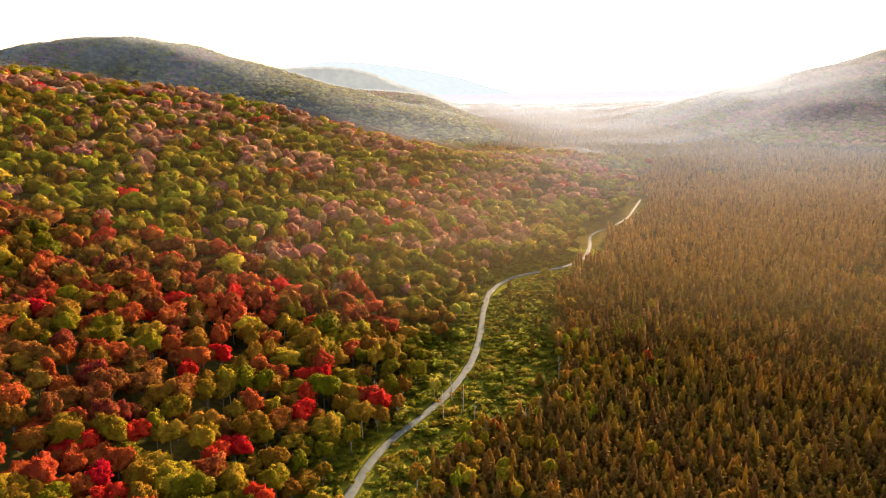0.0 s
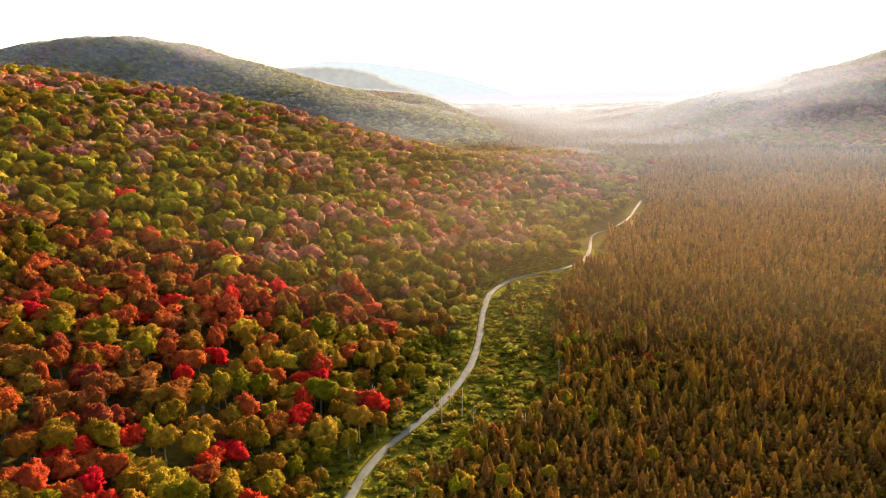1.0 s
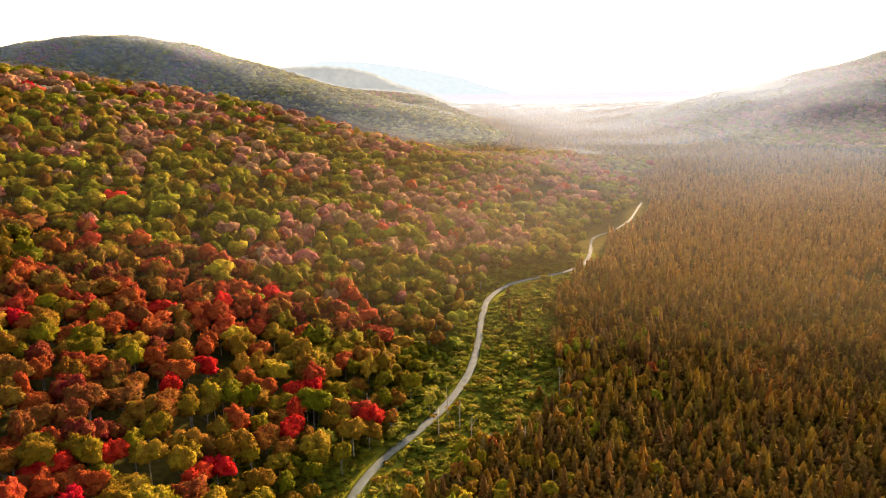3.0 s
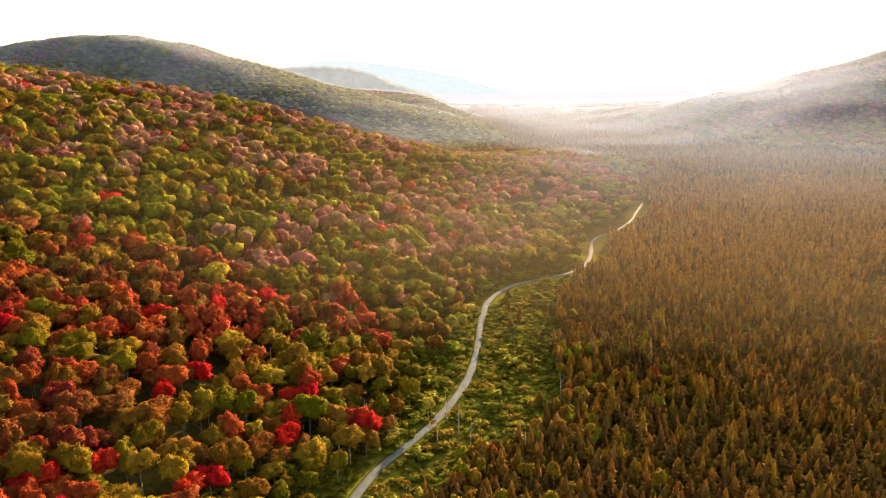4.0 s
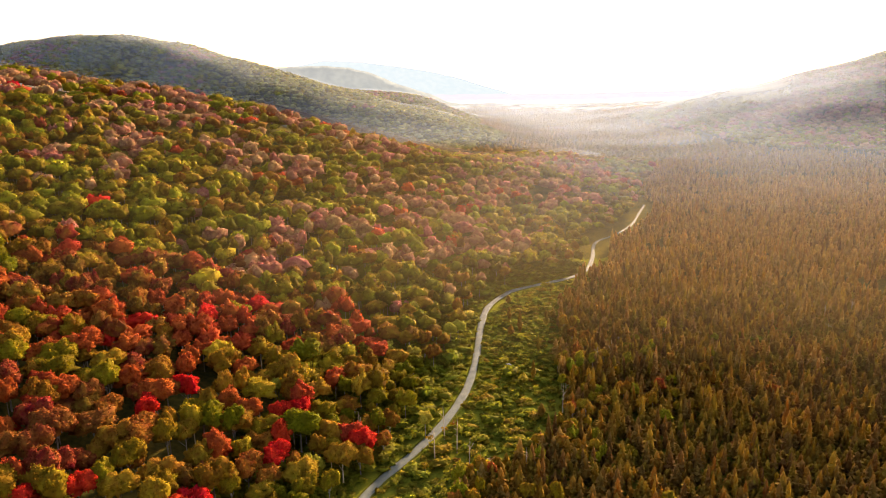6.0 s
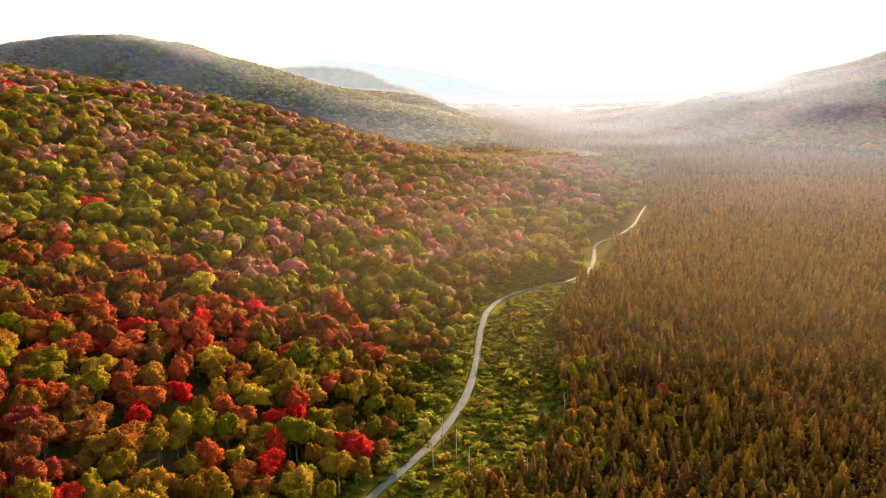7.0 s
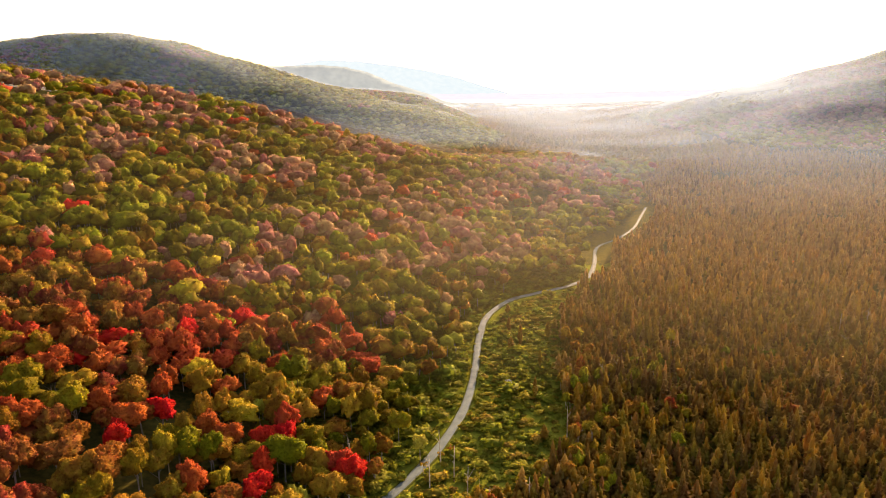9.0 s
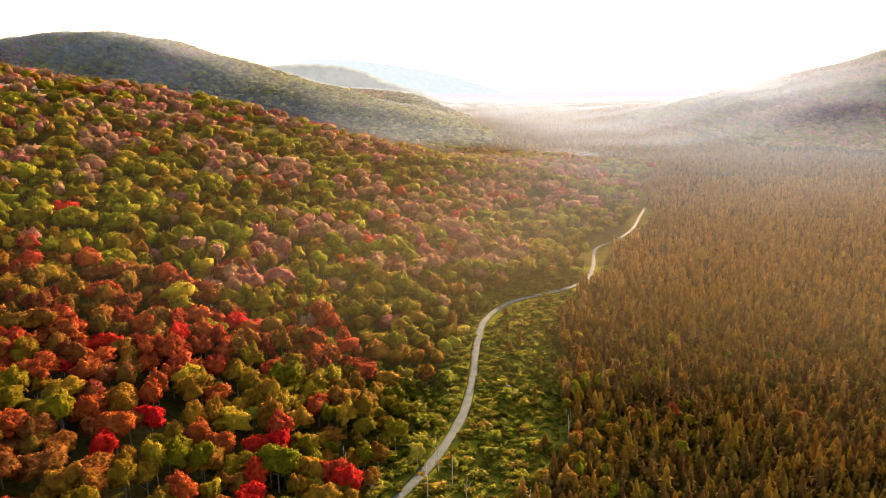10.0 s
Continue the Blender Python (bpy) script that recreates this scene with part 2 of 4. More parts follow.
def cards(rng, centre, normal, size):
    """Small folded leaf clumps: four corners and two triangles each, one corner lifted."""
    n = len(centre)
    a = unit(np.cross(normal, unit(rng.normal(size=(n, 3)))))
    b = np.cross(normal, a)
    s = size[:, None]
    w = rng.uniform(0.55, 1.0, (n, 4, 1))
    v = np.stack([centre - a * s * w[:, 0], centre - b * s * w[:, 1] - normal * s * 0.25,
                  centre + a * s * w[:, 2], centre + b * s * w[:, 3] - normal * s * 0.35], 1).reshape(-1, 3)
    k = 4 * np.arange(n)[:, None]
    t = np.stack([k + (0, 1, 2), k + (0, 2, 3)], 1).reshape(-1, 3)
    return v, t


def sparse_crown(rng, leaves, leaf, lobes, height, wide, core, ruffle=0.38):
    """A lumpy crown: leaf clumps over many lobes, with gaps, round a small dense core."""
    mid, tall = height * 0.66, height * 0.36
    f = (np.arange(lobes) + 0.5) / lobes
    up, turn = 1 - 1.55 * f, 2.39996 * np.arange(lobes) + rng.uniform(0, 6)
    ring = np.sqrt(np.maximum(0, 1 - up * up))
    c = np.stack([ring * np.cos(turn), ring * np.sin(turn), up], 1) * rng.uniform(0.5, 0.78, (lobes, 1))
    c = c * (wide, wide, tall) + rng.normal(size=(lobes, 3)) * 0.35
    r = wide * rng.uniform(0.36, 0.52, lobes)
    pick = rng.integers(0, lobes, leaves)
    out = unit(c / (wide, wide, tall) + 1e-6)
    d = unit(rng.normal(size=(leaves, 3)) + 0.9 * out[pick] + (0, 0, 0.25))
    spot = c[pick] + d * (r[pick] * rng.uniform(0.82, 1.08, leaves))[:, None]
    tilt = unit(d + rng.normal(size=(leaves, 3)) * ruffle)
    clumps = cards(rng, spot + (0, 0, mid), tilt, leaf * rng.uniform(0.7, 1.3, leaves))
    v, t = ball(1)
    v = v * (wide * core, wide * core, tall * core) * rng.uniform(0.85, 1.1, (len(v), 1)) + (0, 0, mid)
    return joined([clumps, (v, t)])


def dome_crown(rng, steps, leaves, leaf, lobes, height=13.0, wide=4.4, depth=0.34, ruffle=0.7):
    """A closed, billowing crown: one skin that swells into many lobes, rough with leaf clumps all over."""
    mid, tall = height * 0.66, height * 0.31
    v, t = ball(steps)
    f = (np.arange(lobes) + 0.5) / lobes
    up, turn = 1 - 1.5 * f, 2.39996 * np.arange(lobes) + rng.uniform(0, 6)
    ring = np.sqrt(np.maximum(0, 1 - up * up))
    c = unit(np.stack([ring * np.cos(turn), ring * np.sin(turn), up], 1) + rng.normal(size=(lobes, 3)) * 0.16)
    reach = rng.uniform(0.86, 1.12, lobes)
    near = (np.exp(lobes * 0.8 * (v @ c.T - 1)) * reach).max(1)
    way = np.arctan2(v[:, 1], v[:, 0])
    spin = rng.uniform(0, 6.283, 3)
    rough = rng.uniform(-0.06, 0.06, len(v)) + 0.15 * np.cos(2 * way + spin[0]) + 0.09 * np.cos(3 * way + spin[1]) + 0.06 * np.cos(5 * way + spin[2])
    v = v * (1 - depth + depth * near + rough)[:, None] * (wide, wide, tall)
    v[:, 2] = np.where(v[:, 2] < 0, v[:, 2] * 0.6, v[:, 2])
    a, b, d = v[t[:, 0]], v[t[:, 1]], v[t[:, 2]]
    cross = np.cross(b - a, d - a)
    area = np.linalg.norm(cross, axis=1) * (0.3 + 0.7 * ((a + b + d)[:, 2] > 0))
    pick = rng.choice(len(t), leaves, p=area / area.sum())
    p, q = rng.uniform(size=(2, leaves, 1))
    p, q = np.where(p + q > 1, 1 - p, p), np.where(p + q > 1, 1 - q, q)
    out = unit(cross[pick])
    spot = a[pick] + (b - a)[pick] * p + (d - a)[pick] * q + out * rng.uniform(-0.3, 1.3, (leaves, 1)) * leaf
    tilt = unit(out + rng.normal(size=(leaves, 3)) * ruffle)
    return joined([cards(rng, spot + (0, 0, mid), tilt, leaf * rng.uniform(0.6, 1.35, leaves)), (v + (0, 0, mid), t)])


def broad_trunk(rng, height=13.0, sides=7, limbs=4):
    """The stem, and its limbs as pieces of their own."""
    lean = rng.normal(size=2) * 0.25
    pts = [(lean[0] * q, lean[1] * q, height * h) for q, h in ((0, -0.06), (0.4, 0.2), (0.8, 0.45), (1, 0.78))]
    arms = []
    for k in range(limbs):
        h, q = height * rng.uniform(0.32, 0.6), 6.283 * (k + rng.uniform(0, 0.7)) / limbs
        w = rng.uniform(1.8, 3.0)
        arms.append(tube([(0, 0, h), (w * 0.5 * math.cos(q), w * 0.5 * math.sin(q), h + 1.4), (w * math.cos(q), w * math.sin(q), h + 3.2)], (0.1, 0.07, 0.02), 5))
    return tube(pts, (0.26, 0.2, 0.15, 0.04), sides), arms


def cone_crown(rng, whorls, blades, height=12.0, wide=1.9, start=0.24, core=7, body=1.0, blade=0.42):
    """A narrow spruce crown: whorls of drooping boughs over a slim core, with a thin leader."""
    piece, n = [], whorls * blades
    i = np.repeat(np.arange(whorls), blades)
    f = (i + rng.uniform(0, 0.9, n)) / whorls
    h = height * (start + (1 - start) * f)
    reach = wide * (np.minimum(1, 0.5 + 1.9 * f) * (1 - f ** 2.6) ** 0.9 + 0.05) * rng.uniform(0.62, 1.12, n)
    q = rng.uniform(0, 6.283, n)
    way, side = np.stack([np.cos(q), np.sin(q), 0 * q], 1), np.stack([-np.sin(q), np.cos(q), 0 * q], 1)
    root = np.stack([0 * h, 0 * h, h + 0.0 * reach], 1)
    tip = way * reach[:, None] + np.stack([0 * h, 0 * h, h - 0.30 * reach], 1)
    half = side * (reach * blade)[:, None]
    waist = root * 0.4 + tip * 0.6 + (0, 0, 0.12)
    v = np.stack([root, waist - half, tip, waist + half], 1).reshape(-1, 3)
    k = 4 * np.arange(n)[:, None]
    piece.append((v, np.stack([k + (0, 1, 2), k + (0, 2, 3)], 1).reshape(-1, 3)))
    a = np.linspace(0, 6.283, core, endpoint=False)
    rings = ((0.3 * body, start * 0.9), (0.80 * body, start + 0.2), (0.40 * body, 0.84))
    v = np.concatenate([np.stack([np.cos(a + i) * wide * r, np.sin(a + i) * wide * r, 0 * a + height * z], 1) for i, (r, z) in enumerate(rings)] + [np.array([[0, 0, height * 1.02]])])
    t = []
    for j in range(core):
        b = (j + 1) % core
        for k in (0, core):
            t += [(k + j, k + b, k + core + b), (k + j, k + core + b, k + core + j)]
        t.append((2 * core + j, 2 * core + b, 3 * core))
    piece.append((v, np.array(t)))
    return joined(piece)


def part(name, mesh, parent, label=""):
    ob = new(name, mesh)
    ob.parent = parent
    return tagged(ob, label) if label else ob


# ---------------------------------------------------------------- the ground
def graded(stops):
    """Grid lines, close together where the stops say so: (from, to, spacing)."""
    return np.unique(np.concatenate([np.arange(a, b, s) for a, b, s in stops] + [[stops[-1][1]]]))


gx = graded([(-4600, -1800, 140), (-1800, -1000, 45), (-1000, -320, 18), (-320, 340, 7), (340, 800, 20), (800, 1900, 50), (1900, 4600, 150)])
gy = graded([(-500, 60, 40), (60, 660, 7), (660, 1300, 20), (1300, 2600, 45), (2600, 4800, 110)])
gX, gY = np.meshgrid(gx, gy)
gZ = ground_z(gX, gY)
cols = len(gx)
cell = (np.arange(len(gy) - 1)[:, None] * cols + np.arange(cols - 1)[None, :]).ravel()
ground_tris = np.concatenate([np.stack([cell, cell + 1, cell + 1 + cols], 1), np.stack([cell, cell + 1 + cols, cell + cols], 1)])
ground_mesh = mesh_of("ground", np.stack([gX.ravel(), gY.ravel(), gZ.ravel()], 1), ground_tris, [FOREST_FLOOR])
ground_mesh.polygons.foreach_set("use_smooth", np.ones(len(ground_tris), bool))
tri_x, tri_y = gX.ravel()[ground_tris].mean(1), gY.ravel()[ground_tris].mean(1)
meadow = (tri_y > 900) & (tri_x > -100 - 0.1 * (tri_y - 900)) & (gZ.ravel()[ground_tris].mean(1) < 16)
ground_mesh.materials.append(MEADOW)
ground_mesh.materials.append(GRASS)
hay = ((tri_x - 305) / 62) ** 2 + ((tri_y - 1085) / 30) ** 2 < 1
meadow &= ~hay
clearing = hay | (tri_y > 100) & (tri_y < 420) & (tri_x > -60) & (tri_x < 85)
ground_mesh.polygons.foreach_set("material_index", meadow.astype(np.int32) + 2 * clearing.astype(np.int32))
ground = tagged(new("ground", ground_mesh), "valley floor and hillsides under autumn forest", "ground", kind="structure")


def mesh_z(x, y):
    """The height of the built sheet, which is straight between its grid lines."""
    x, y = np.asarray(x, float), np.asarray(y, float)
    i, j = np.clip(np.searchsorted(gx, x) - 1, 0, cols - 2), np.clip(np.searchsorted(gy, y) - 1, 0, len(gy) - 2)
    fx, fy = (x - gx[i]) / (gx[i + 1] - gx[i]), (y - gy[j]) / (gy[j + 1] - gy[j])
    a, b, c, d = gZ[j, i], gZ[j, i + 1], gZ[j + 1, i + 1], gZ[j + 1, i]
    return np.where(fx >= fy, a + (b - a) * fx + (c - b) * fy, a + (c - d) * fx + (d - a) * fy)


# ---------------------------------------------------------------- the road
ROAD = [(-46, 105), (-38, 140), (-32.9, 165), (-30, 178.6), (-24.6, 193), (-16.7, 207.4), (-8.5, 225.6), (-1.6, 249), (2, 277.3),
        (3.8, 304), (8, 331), (19.1, 354), (33.3, 366), (49.7, 378), (61.5, 393), (69.5, 419.6), (78, 458.9), (95, 483), (113, 516.5), (127, 556), (141.3, 598.4), (155, 650)]


def spline(points, step):
    out = []
    p = [Vector((*q, 0)) for q in points]
    for i in range(1, len(p) - 2):
        a, b, c, d = p[i - 1:i + 3]
        n = max(2, int((c - b).length / step))
        for k in range(n):
            t = k / n
            out.append(0.5 * (2 * b + (c - a) * t + (2 * a - 5 * b + 4 * c - d) * t * t + (3 * b - a - 3 * c + d) * t ** 3))
    return np.array([tuple(q)[:2] for q in out])


line = spline(ROAD, 2.0)
way = unit(np.gradient(line, axis=0))
side = np.stack([way[:, 1], -way[:, 0]], 1)


def strip(name, offsets, heights, mat, label, category):
    """A band along the road with its own cross-section."""
    rows = []
    wob = np.array([noise.noise(Vector((q[0] * 0.12, q[1] * 0.12, 3.3))) for q in line])
    base = mesh_z(line[:, 0], line[:, 1])
    narrow = np.interp(line[:, 1], [150, 330, 380, 440], [0.84, 0.88, 0.95, 0.62])
    for o, h in zip(offsets, heights):
        xy = line + side * ((o + 0.35 * wob * np.sign(o)) * narrow)[:, None]
        rows.append(np.concatenate([xy, (np.maximum(mesh_z(xy[:, 0], xy[:, 1]), base) + h)[:, None]], 1))
    v, m = np.stack(rows, 1).reshape(-1, 3), len(offsets)
    k = (np.arange(len(line) - 1)[:, None] * m + np.arange(m - 1)[None, :]).ravel()
    t = np.concatenate([np.stack([k, k + 1, k + 1 + m], 1), np.stack([k, k + 1 + m, k + m], 1)])
    return tagged(new(name, mesh_of(name, v, t, [mat])), label, category, kind="structure")


strip("verge", (-2.5, -2.1, -1.3, 1.3, 2.1, 2.5), (-0.6, 0.08, 0.16, 0.16, 0.08, -0.6), VERGE, "grassy strip along a gravel road", "verge")
strip("road", (-1.6, -1.35, -0.7, 0, 0.7, 1.35, 1.6), (0.1, 0.26, 0.30, 0.36, 0.30, 0.26, 0.1), GRAVEL, "pale gravel forest road winding along the valley", "road")


def road_gap(x, y):
    """Signed distance from the road's middle, positive to its east."""
    x, y = np.asarray(x, float), np.asarray(y, float)
    d = np.full(x.shape, 1e9); s = np.zeros(x.shape)
    for i in range(0, len(line), 2):
        e = np.hypot(x - line[i, 0], y - line[i, 1])
        near = e < d
        d = np.where(near, e, d)
        s = np.where(near, np.sign((x - line[i, 0]) * side[i, 0] + (y - line[i, 1]) * side[i, 1]), s)
    return d * s


# ---------------------------------------------------------------- where the trees stand
rng = np.random.default_rng(7)


def field(x, y, scale, seed):
    return np.array([noise.noise(Vector((a / scale, b / scale, seed))) for a, b in zip(x, y)])


def scatter(x0, x1, y0, y1, gap, shake=0.36):
    """Spots on a shaken grid."""
    ax, ay = np.arange(x0, x1, gap), np.arange(y0, y1, gap * 0.87)
    px, py = np.meshgrid(ax, ay)
    px = px + (np.arange(len(ay)) % 2)[:, None] * gap * 0.5
    px = px + rng.uniform(-shake, shake, px.shape) * gap
    py = py + rng.uniform(-shake, shake, py.shape) * gap
    return px.ravel(), py.ravel()


def in_view(x, y, margin=1.0):
    """The wedge of land that the flight looks over, with room to spare."""
    return (np.abs(x + 0.035 * y) < 0.65 * (y + 4) + 18 * margin) & (y > 118)


def bog_edge(y):
    """East of this line the spruce bog is dense; between it and the road lies a clearing."""
    return np.interp(y, [100, 163, 174, 196, 204, 221, 249, 297, 347, 380, 400, 900], [-22, -14, -10, 0, 17, 27, 31, 34, 44, 58, 72, 72])


def place(template, spots, size, turn):
    """One joined wood of kind stuff: the template's triangles at every spot."""
    v, t = template
    n = len(spots)
    c, s = np.cos(turn)[:, None], np.sin(turn)[:, None]
    vx = (v[None, :, 0] * c - v[None, :, 1] * s) * size[:, :1]
    vy = (v[None, :, 0] * s + v[None, :, 1] * c) * size[:, :1]
    vz = v[None, :, 2] * size[:, 1:]
    verts = np.stack([vx + spots[:, None, 0], vy + spots[:, None, 1], vz + spots[:, None, 2]], 2).reshape(-1, 3)
    tris = (t[None] + (np.arange(n) * len(v))[:, None, None]).reshape(-1, 3)
    tone = np.repeat(rng.uniform(0, 1, n), len(v))
    return verts, tris, tone


def wood(name, groups, mat, label, category="trees"):
    """Joins (template, spots, size) groups of one colour into one object."""
    vs, ts, tn, k = [], [], [], 0
    for template, spots, size in groups:
        if len(spots) == 0:
            continue
        v, t, q = place(template, spots, size, rng.uniform(0, 6.283, len(spots)))
        vs.append(v); ts.append(t + k); tn.append(q); k += len(v)
    if not vs:
        return None
    me = mesh_of(name, np.concatenate(vs), np.concatenate(ts), [mat], tone=np.concatenate(tn))
    me.polygons.foreach_set("use_smooth", np.ones(len(me.polygons), bool))
    return tagged(new(name, me), label, category, kind="stuff")


def east_limit(y):
    """Where the broadleaf slope gives way to the conifers, past the road's end."""
    return toe(y / STRETCH) + 25


def in_sight(x, y, top):
    """Whether a treetop shows over the nearer land from the start or the end of the flight."""
    seen = np.zeros(len(x), bool)
    for eye_y in (0, 44):
        clear = np.ones(len(x), bool)
        for q in np.linspace(0.2, 0.95, 32):
            clear &= ground_z(x * q, eye_y + (y - eye_y) * q) + 3 < 110.5 + (top - 110.5) * q
        seen |= clear
    return seen


# broadleaf trees on the slope west of the road
bx, by = (np.concatenate(q) for q in zip(scatter(-500, 260, 118, 285, 6.5), scatter(-500, 260, 285, 890, 5.7)))   # smaller trees higher up
gap = road_gap(bx, by)
beyond = (by / STRETCH - bx) / math.sqrt(2) > 600
keep = in_view(bx, by) & np.where(by > 610, bx < east_limit(by), gap < -np.where((by > 370) | (by < 200), 4.4, 7.0)) & ~beyond & (by < 880)
keep &= (by < 260) | in_sight(bx, by, ground_z(bx, by) + 13.5)
clear_west = (by > 205) & (by < 312) & (gap > -np.interp(by, [205, 222, 260, 290, 312], [6, 10, 17, 11, 6])) & (rng.uniform(size=bx.shape) < 0.85)
keep &= ~clear_west
broader = np.interp(by, [240, 340, 400, 480], [0.0, 1.0, 1.0, 1.5])
keep &= rng.uniform(size=bx.shape) > 0.39 * broader
bx, by, gap, broader = bx[keep], by[keep], gap[keep], broader[keep]
bz = mesh_z(bx, by) - 0.15
tone_a, tone_b = field(bx, by, 42, 1.5), field(bx, by, 16, 7.7)
tone_c = np.clip(1.5 * field(bx, by, 19, 12.3) + rng.uniform(-0.62, 0.62, bx.shape), -1, 1)


# stands of one colour: x, y, radius
STANDS = {
    "pink": [(-292, 482, 27), (-285, 530, 22), (-230, 546, 28), (-189, 513, 22), (-153, 545, 22), (-128, 590, 24), (-93, 547, 20), (-122, 426, 14), (-102, 434, 13),
             (-59, 548, 22), (-187, 419, 13), (-57, 372, 18), (-20, 423, 27), (14, 520, 29), (65, 571, 28), (91, 697, 39), (4, 400, 20), (-37, 472, 19), (-146, 461, 15),
             (-35, 366, 15), (-83, 369, 11), (-68, 428, 12)],
    "green": [(-242, 384, 16), (-244, 484, 15), (-215, 453, 14), (-188, 331, 24), (-128, 359, 25), (-136, 307, 22), (-106, 315, 16), (-82, 427, 16), (-111, 504, 19),
              (-159, 407, 19), (-49, 312, 16), (-163, 250, 14), (-133, 497, 12), (-37, 536, 17), (2, 559, 16), (142, 780, 27), (157, 726, 30), (-209, 331, 19),
              (-189, 366, 20), (-19, 275, 19), (-67, 286, 10), (-106, 201, 10), (-127, 196, 8)],
    "gold": [(-86, 600, 14), (-62, 606, 14), (-29, 617, 18), (23, 700, 18), (36, 430, 7), (50, 418, 10), (130, 770, 14), (-68, 232, 7), (-78, 162, 8), (-61, 152, 7), (-100, 296, 5)],
    "rust": [(-242, 411, 15), (-180, 272, 12), (-135, 275, 11), (-139, 231, 13), (-115, 167, 14), (-92, 176, 10), (-119, 210, 12), (-92, 311, 15), (-210, 368, 14),
             (-234, 365, 9), (-89, 202, 11), (-73, 317, 11), (-99, 138, 10), (-66, 177, 8)],
    "red": [(-86, 247, 15), (-76, 265, 9), (-85, 221, 8), (-111, 172, 7), (-96, 144, 9), (-51, 208, 6), (-110, 230, 8), (-65, 164, 5), (-99, 134, 6), (-83, 139, 6)],
}
MIXED = {  # the kinds of a stand, and the share at which each ends
    "pink": (("faded", 0.62), ("crimson", 0.67), ("olive", 0.84), ("moss", 1.0)),
    "green": (("moss", 0.50), ("olive", 0.70), ("green", 0.90), ("yellow", 0.96), ("faded", 1.0)),
    "gold": (("yellow", 0.45), ("moss", 0.75), ("orange", 0.90), ("faded", 1.0)),
    "rust": (("rust", 0.40), ("orange", 0.56), ("crimson", 0.80), ("olive", 0.93), ("yellow", 1.0)),
    "red": (("crimson", 0.62), ("red", 0.72), ("rust", 0.92), ("olive", 1.0)),
    "browning": (("faded", 0.36), ("rust", 0.58), ("olive", 0.86), ("moss", 1.0)),
    "low": (("olive", 0.46), ("yellow", 0.68), ("green", 0.84), ("orange", 1.0)),
    "edge": (("olive", 0.42), ("green", 0.66), ("moss", 0.86), ("yellow", 1.0)),
}


def leaf_colour(x, y, g, a, b, c):
    """The colour of a tree, by the stand that it belongs to; elsewhere greens above and rusty browns lower down, in drifts."""
    share = 0.5 + 0.5 * c
    if g > -24 and share < 0.92 and y < 560:
        stand = "edge"
    else:
        high = max(0.0, min(1.0, (y - 270) / 70))
        score = {"green": 0.30 - 0.5 * a + 0.3 * b, "pink": (0.04 + 0.55 * a) * high, "rust": (0.56 + 0.55 * a + 0.3 * b) * (1 - high), "red": -9, "gold": -9}
        for kind, places in STANDS.items():
            score[kind] = max(score[kind], max(math.exp(-(math.hypot(x - q, 0.8 * (y - w)) / (1.25 * r)) ** 2) for q, w, r in places) + 0.25 * b)
        stand = max(score, key=score.get)
        stand = "low" if stand == "green" and y < 285 else ("browning" if stand == "rust" and y > 290 else stand)
    found = next(kind for kind, end in MIXED[stand] if share <= end)
    return "olive" if found == "moss" and y < 285 else found


colour = np.array([leaf_colour(*q) for q in zip(bx, by, gap, tone_a, tone_b, tone_c)])
size = np.stack([rng.uniform(0.58, 1.22, bx.shape), rng.uniform(0.74, 1.2, bx.shape)], 1)
size[:, 0] *= np.interp(by, [275, 300], [1.0, 0.86])
size *= np.where(gap > -22, 0.8, 1.0)[:, None] * np.stack([1 + 0.31 * broader, 1 + 0.08 * broader], 1)

# landmark trees that stand out by their colour
RED = [(-162, 323), (-136, 206), (-80, 206), (-85, 192), (-51, 195), (-49, 208), (-53, 205), (-65, 157), (-62, 162), (-85, 158), (-80, 134), (-51, 145),
       (23, 423), (-30, 198), (-238, 466), (-288, 474), (-50, 185)]
CRIMSON = [(-73, 265), (-83, 267), (-84, 235), (-74, 237), (-91, 231), (-85, 222), (-69, 223), (-140, 219), (-126, 225), (-112, 217), (-108, 253), (-61, 205),
           (-43, 230), (-34, 200), (-109, 169), (-92, 142), (-99, 133), (-84, 146), (-120, 418), (-100, 426), (-272, 452), (-183, 501), (-169, 428), (-62, 202), (-68, 205)]
YELLOW = [(-52, 227), (-34, 190), (-46, 268), (-78, 161), (-70, 147), (-58, 149), (-39, 151), (35, 423), (-167, 353), (-98, 288), (42, 298), (6, 165),
          (-21, 306), (-39, 200), (-34, 150), (22, 633), (-16, 166), (50, 417)]
ORANGE = [(-186, 284), (-55, 178), (-136, 273), (-25, 204), (-116, 161), (-116, 196), (-66, 178), (-103, 146), (-93, 187)]
FADED = [(-30, 298), (-57, 282), (-53, 320), (70, 540), (51, 515), (-23, 354), (5, 495), (-53, 584), (-55, 595)]
LIME = [(-30, 262), (-21, 260), (-3, 301), (-10, 320), (-5, 289), (-8, 286), (-14, 217), (-41, 187), (-59, 220)]
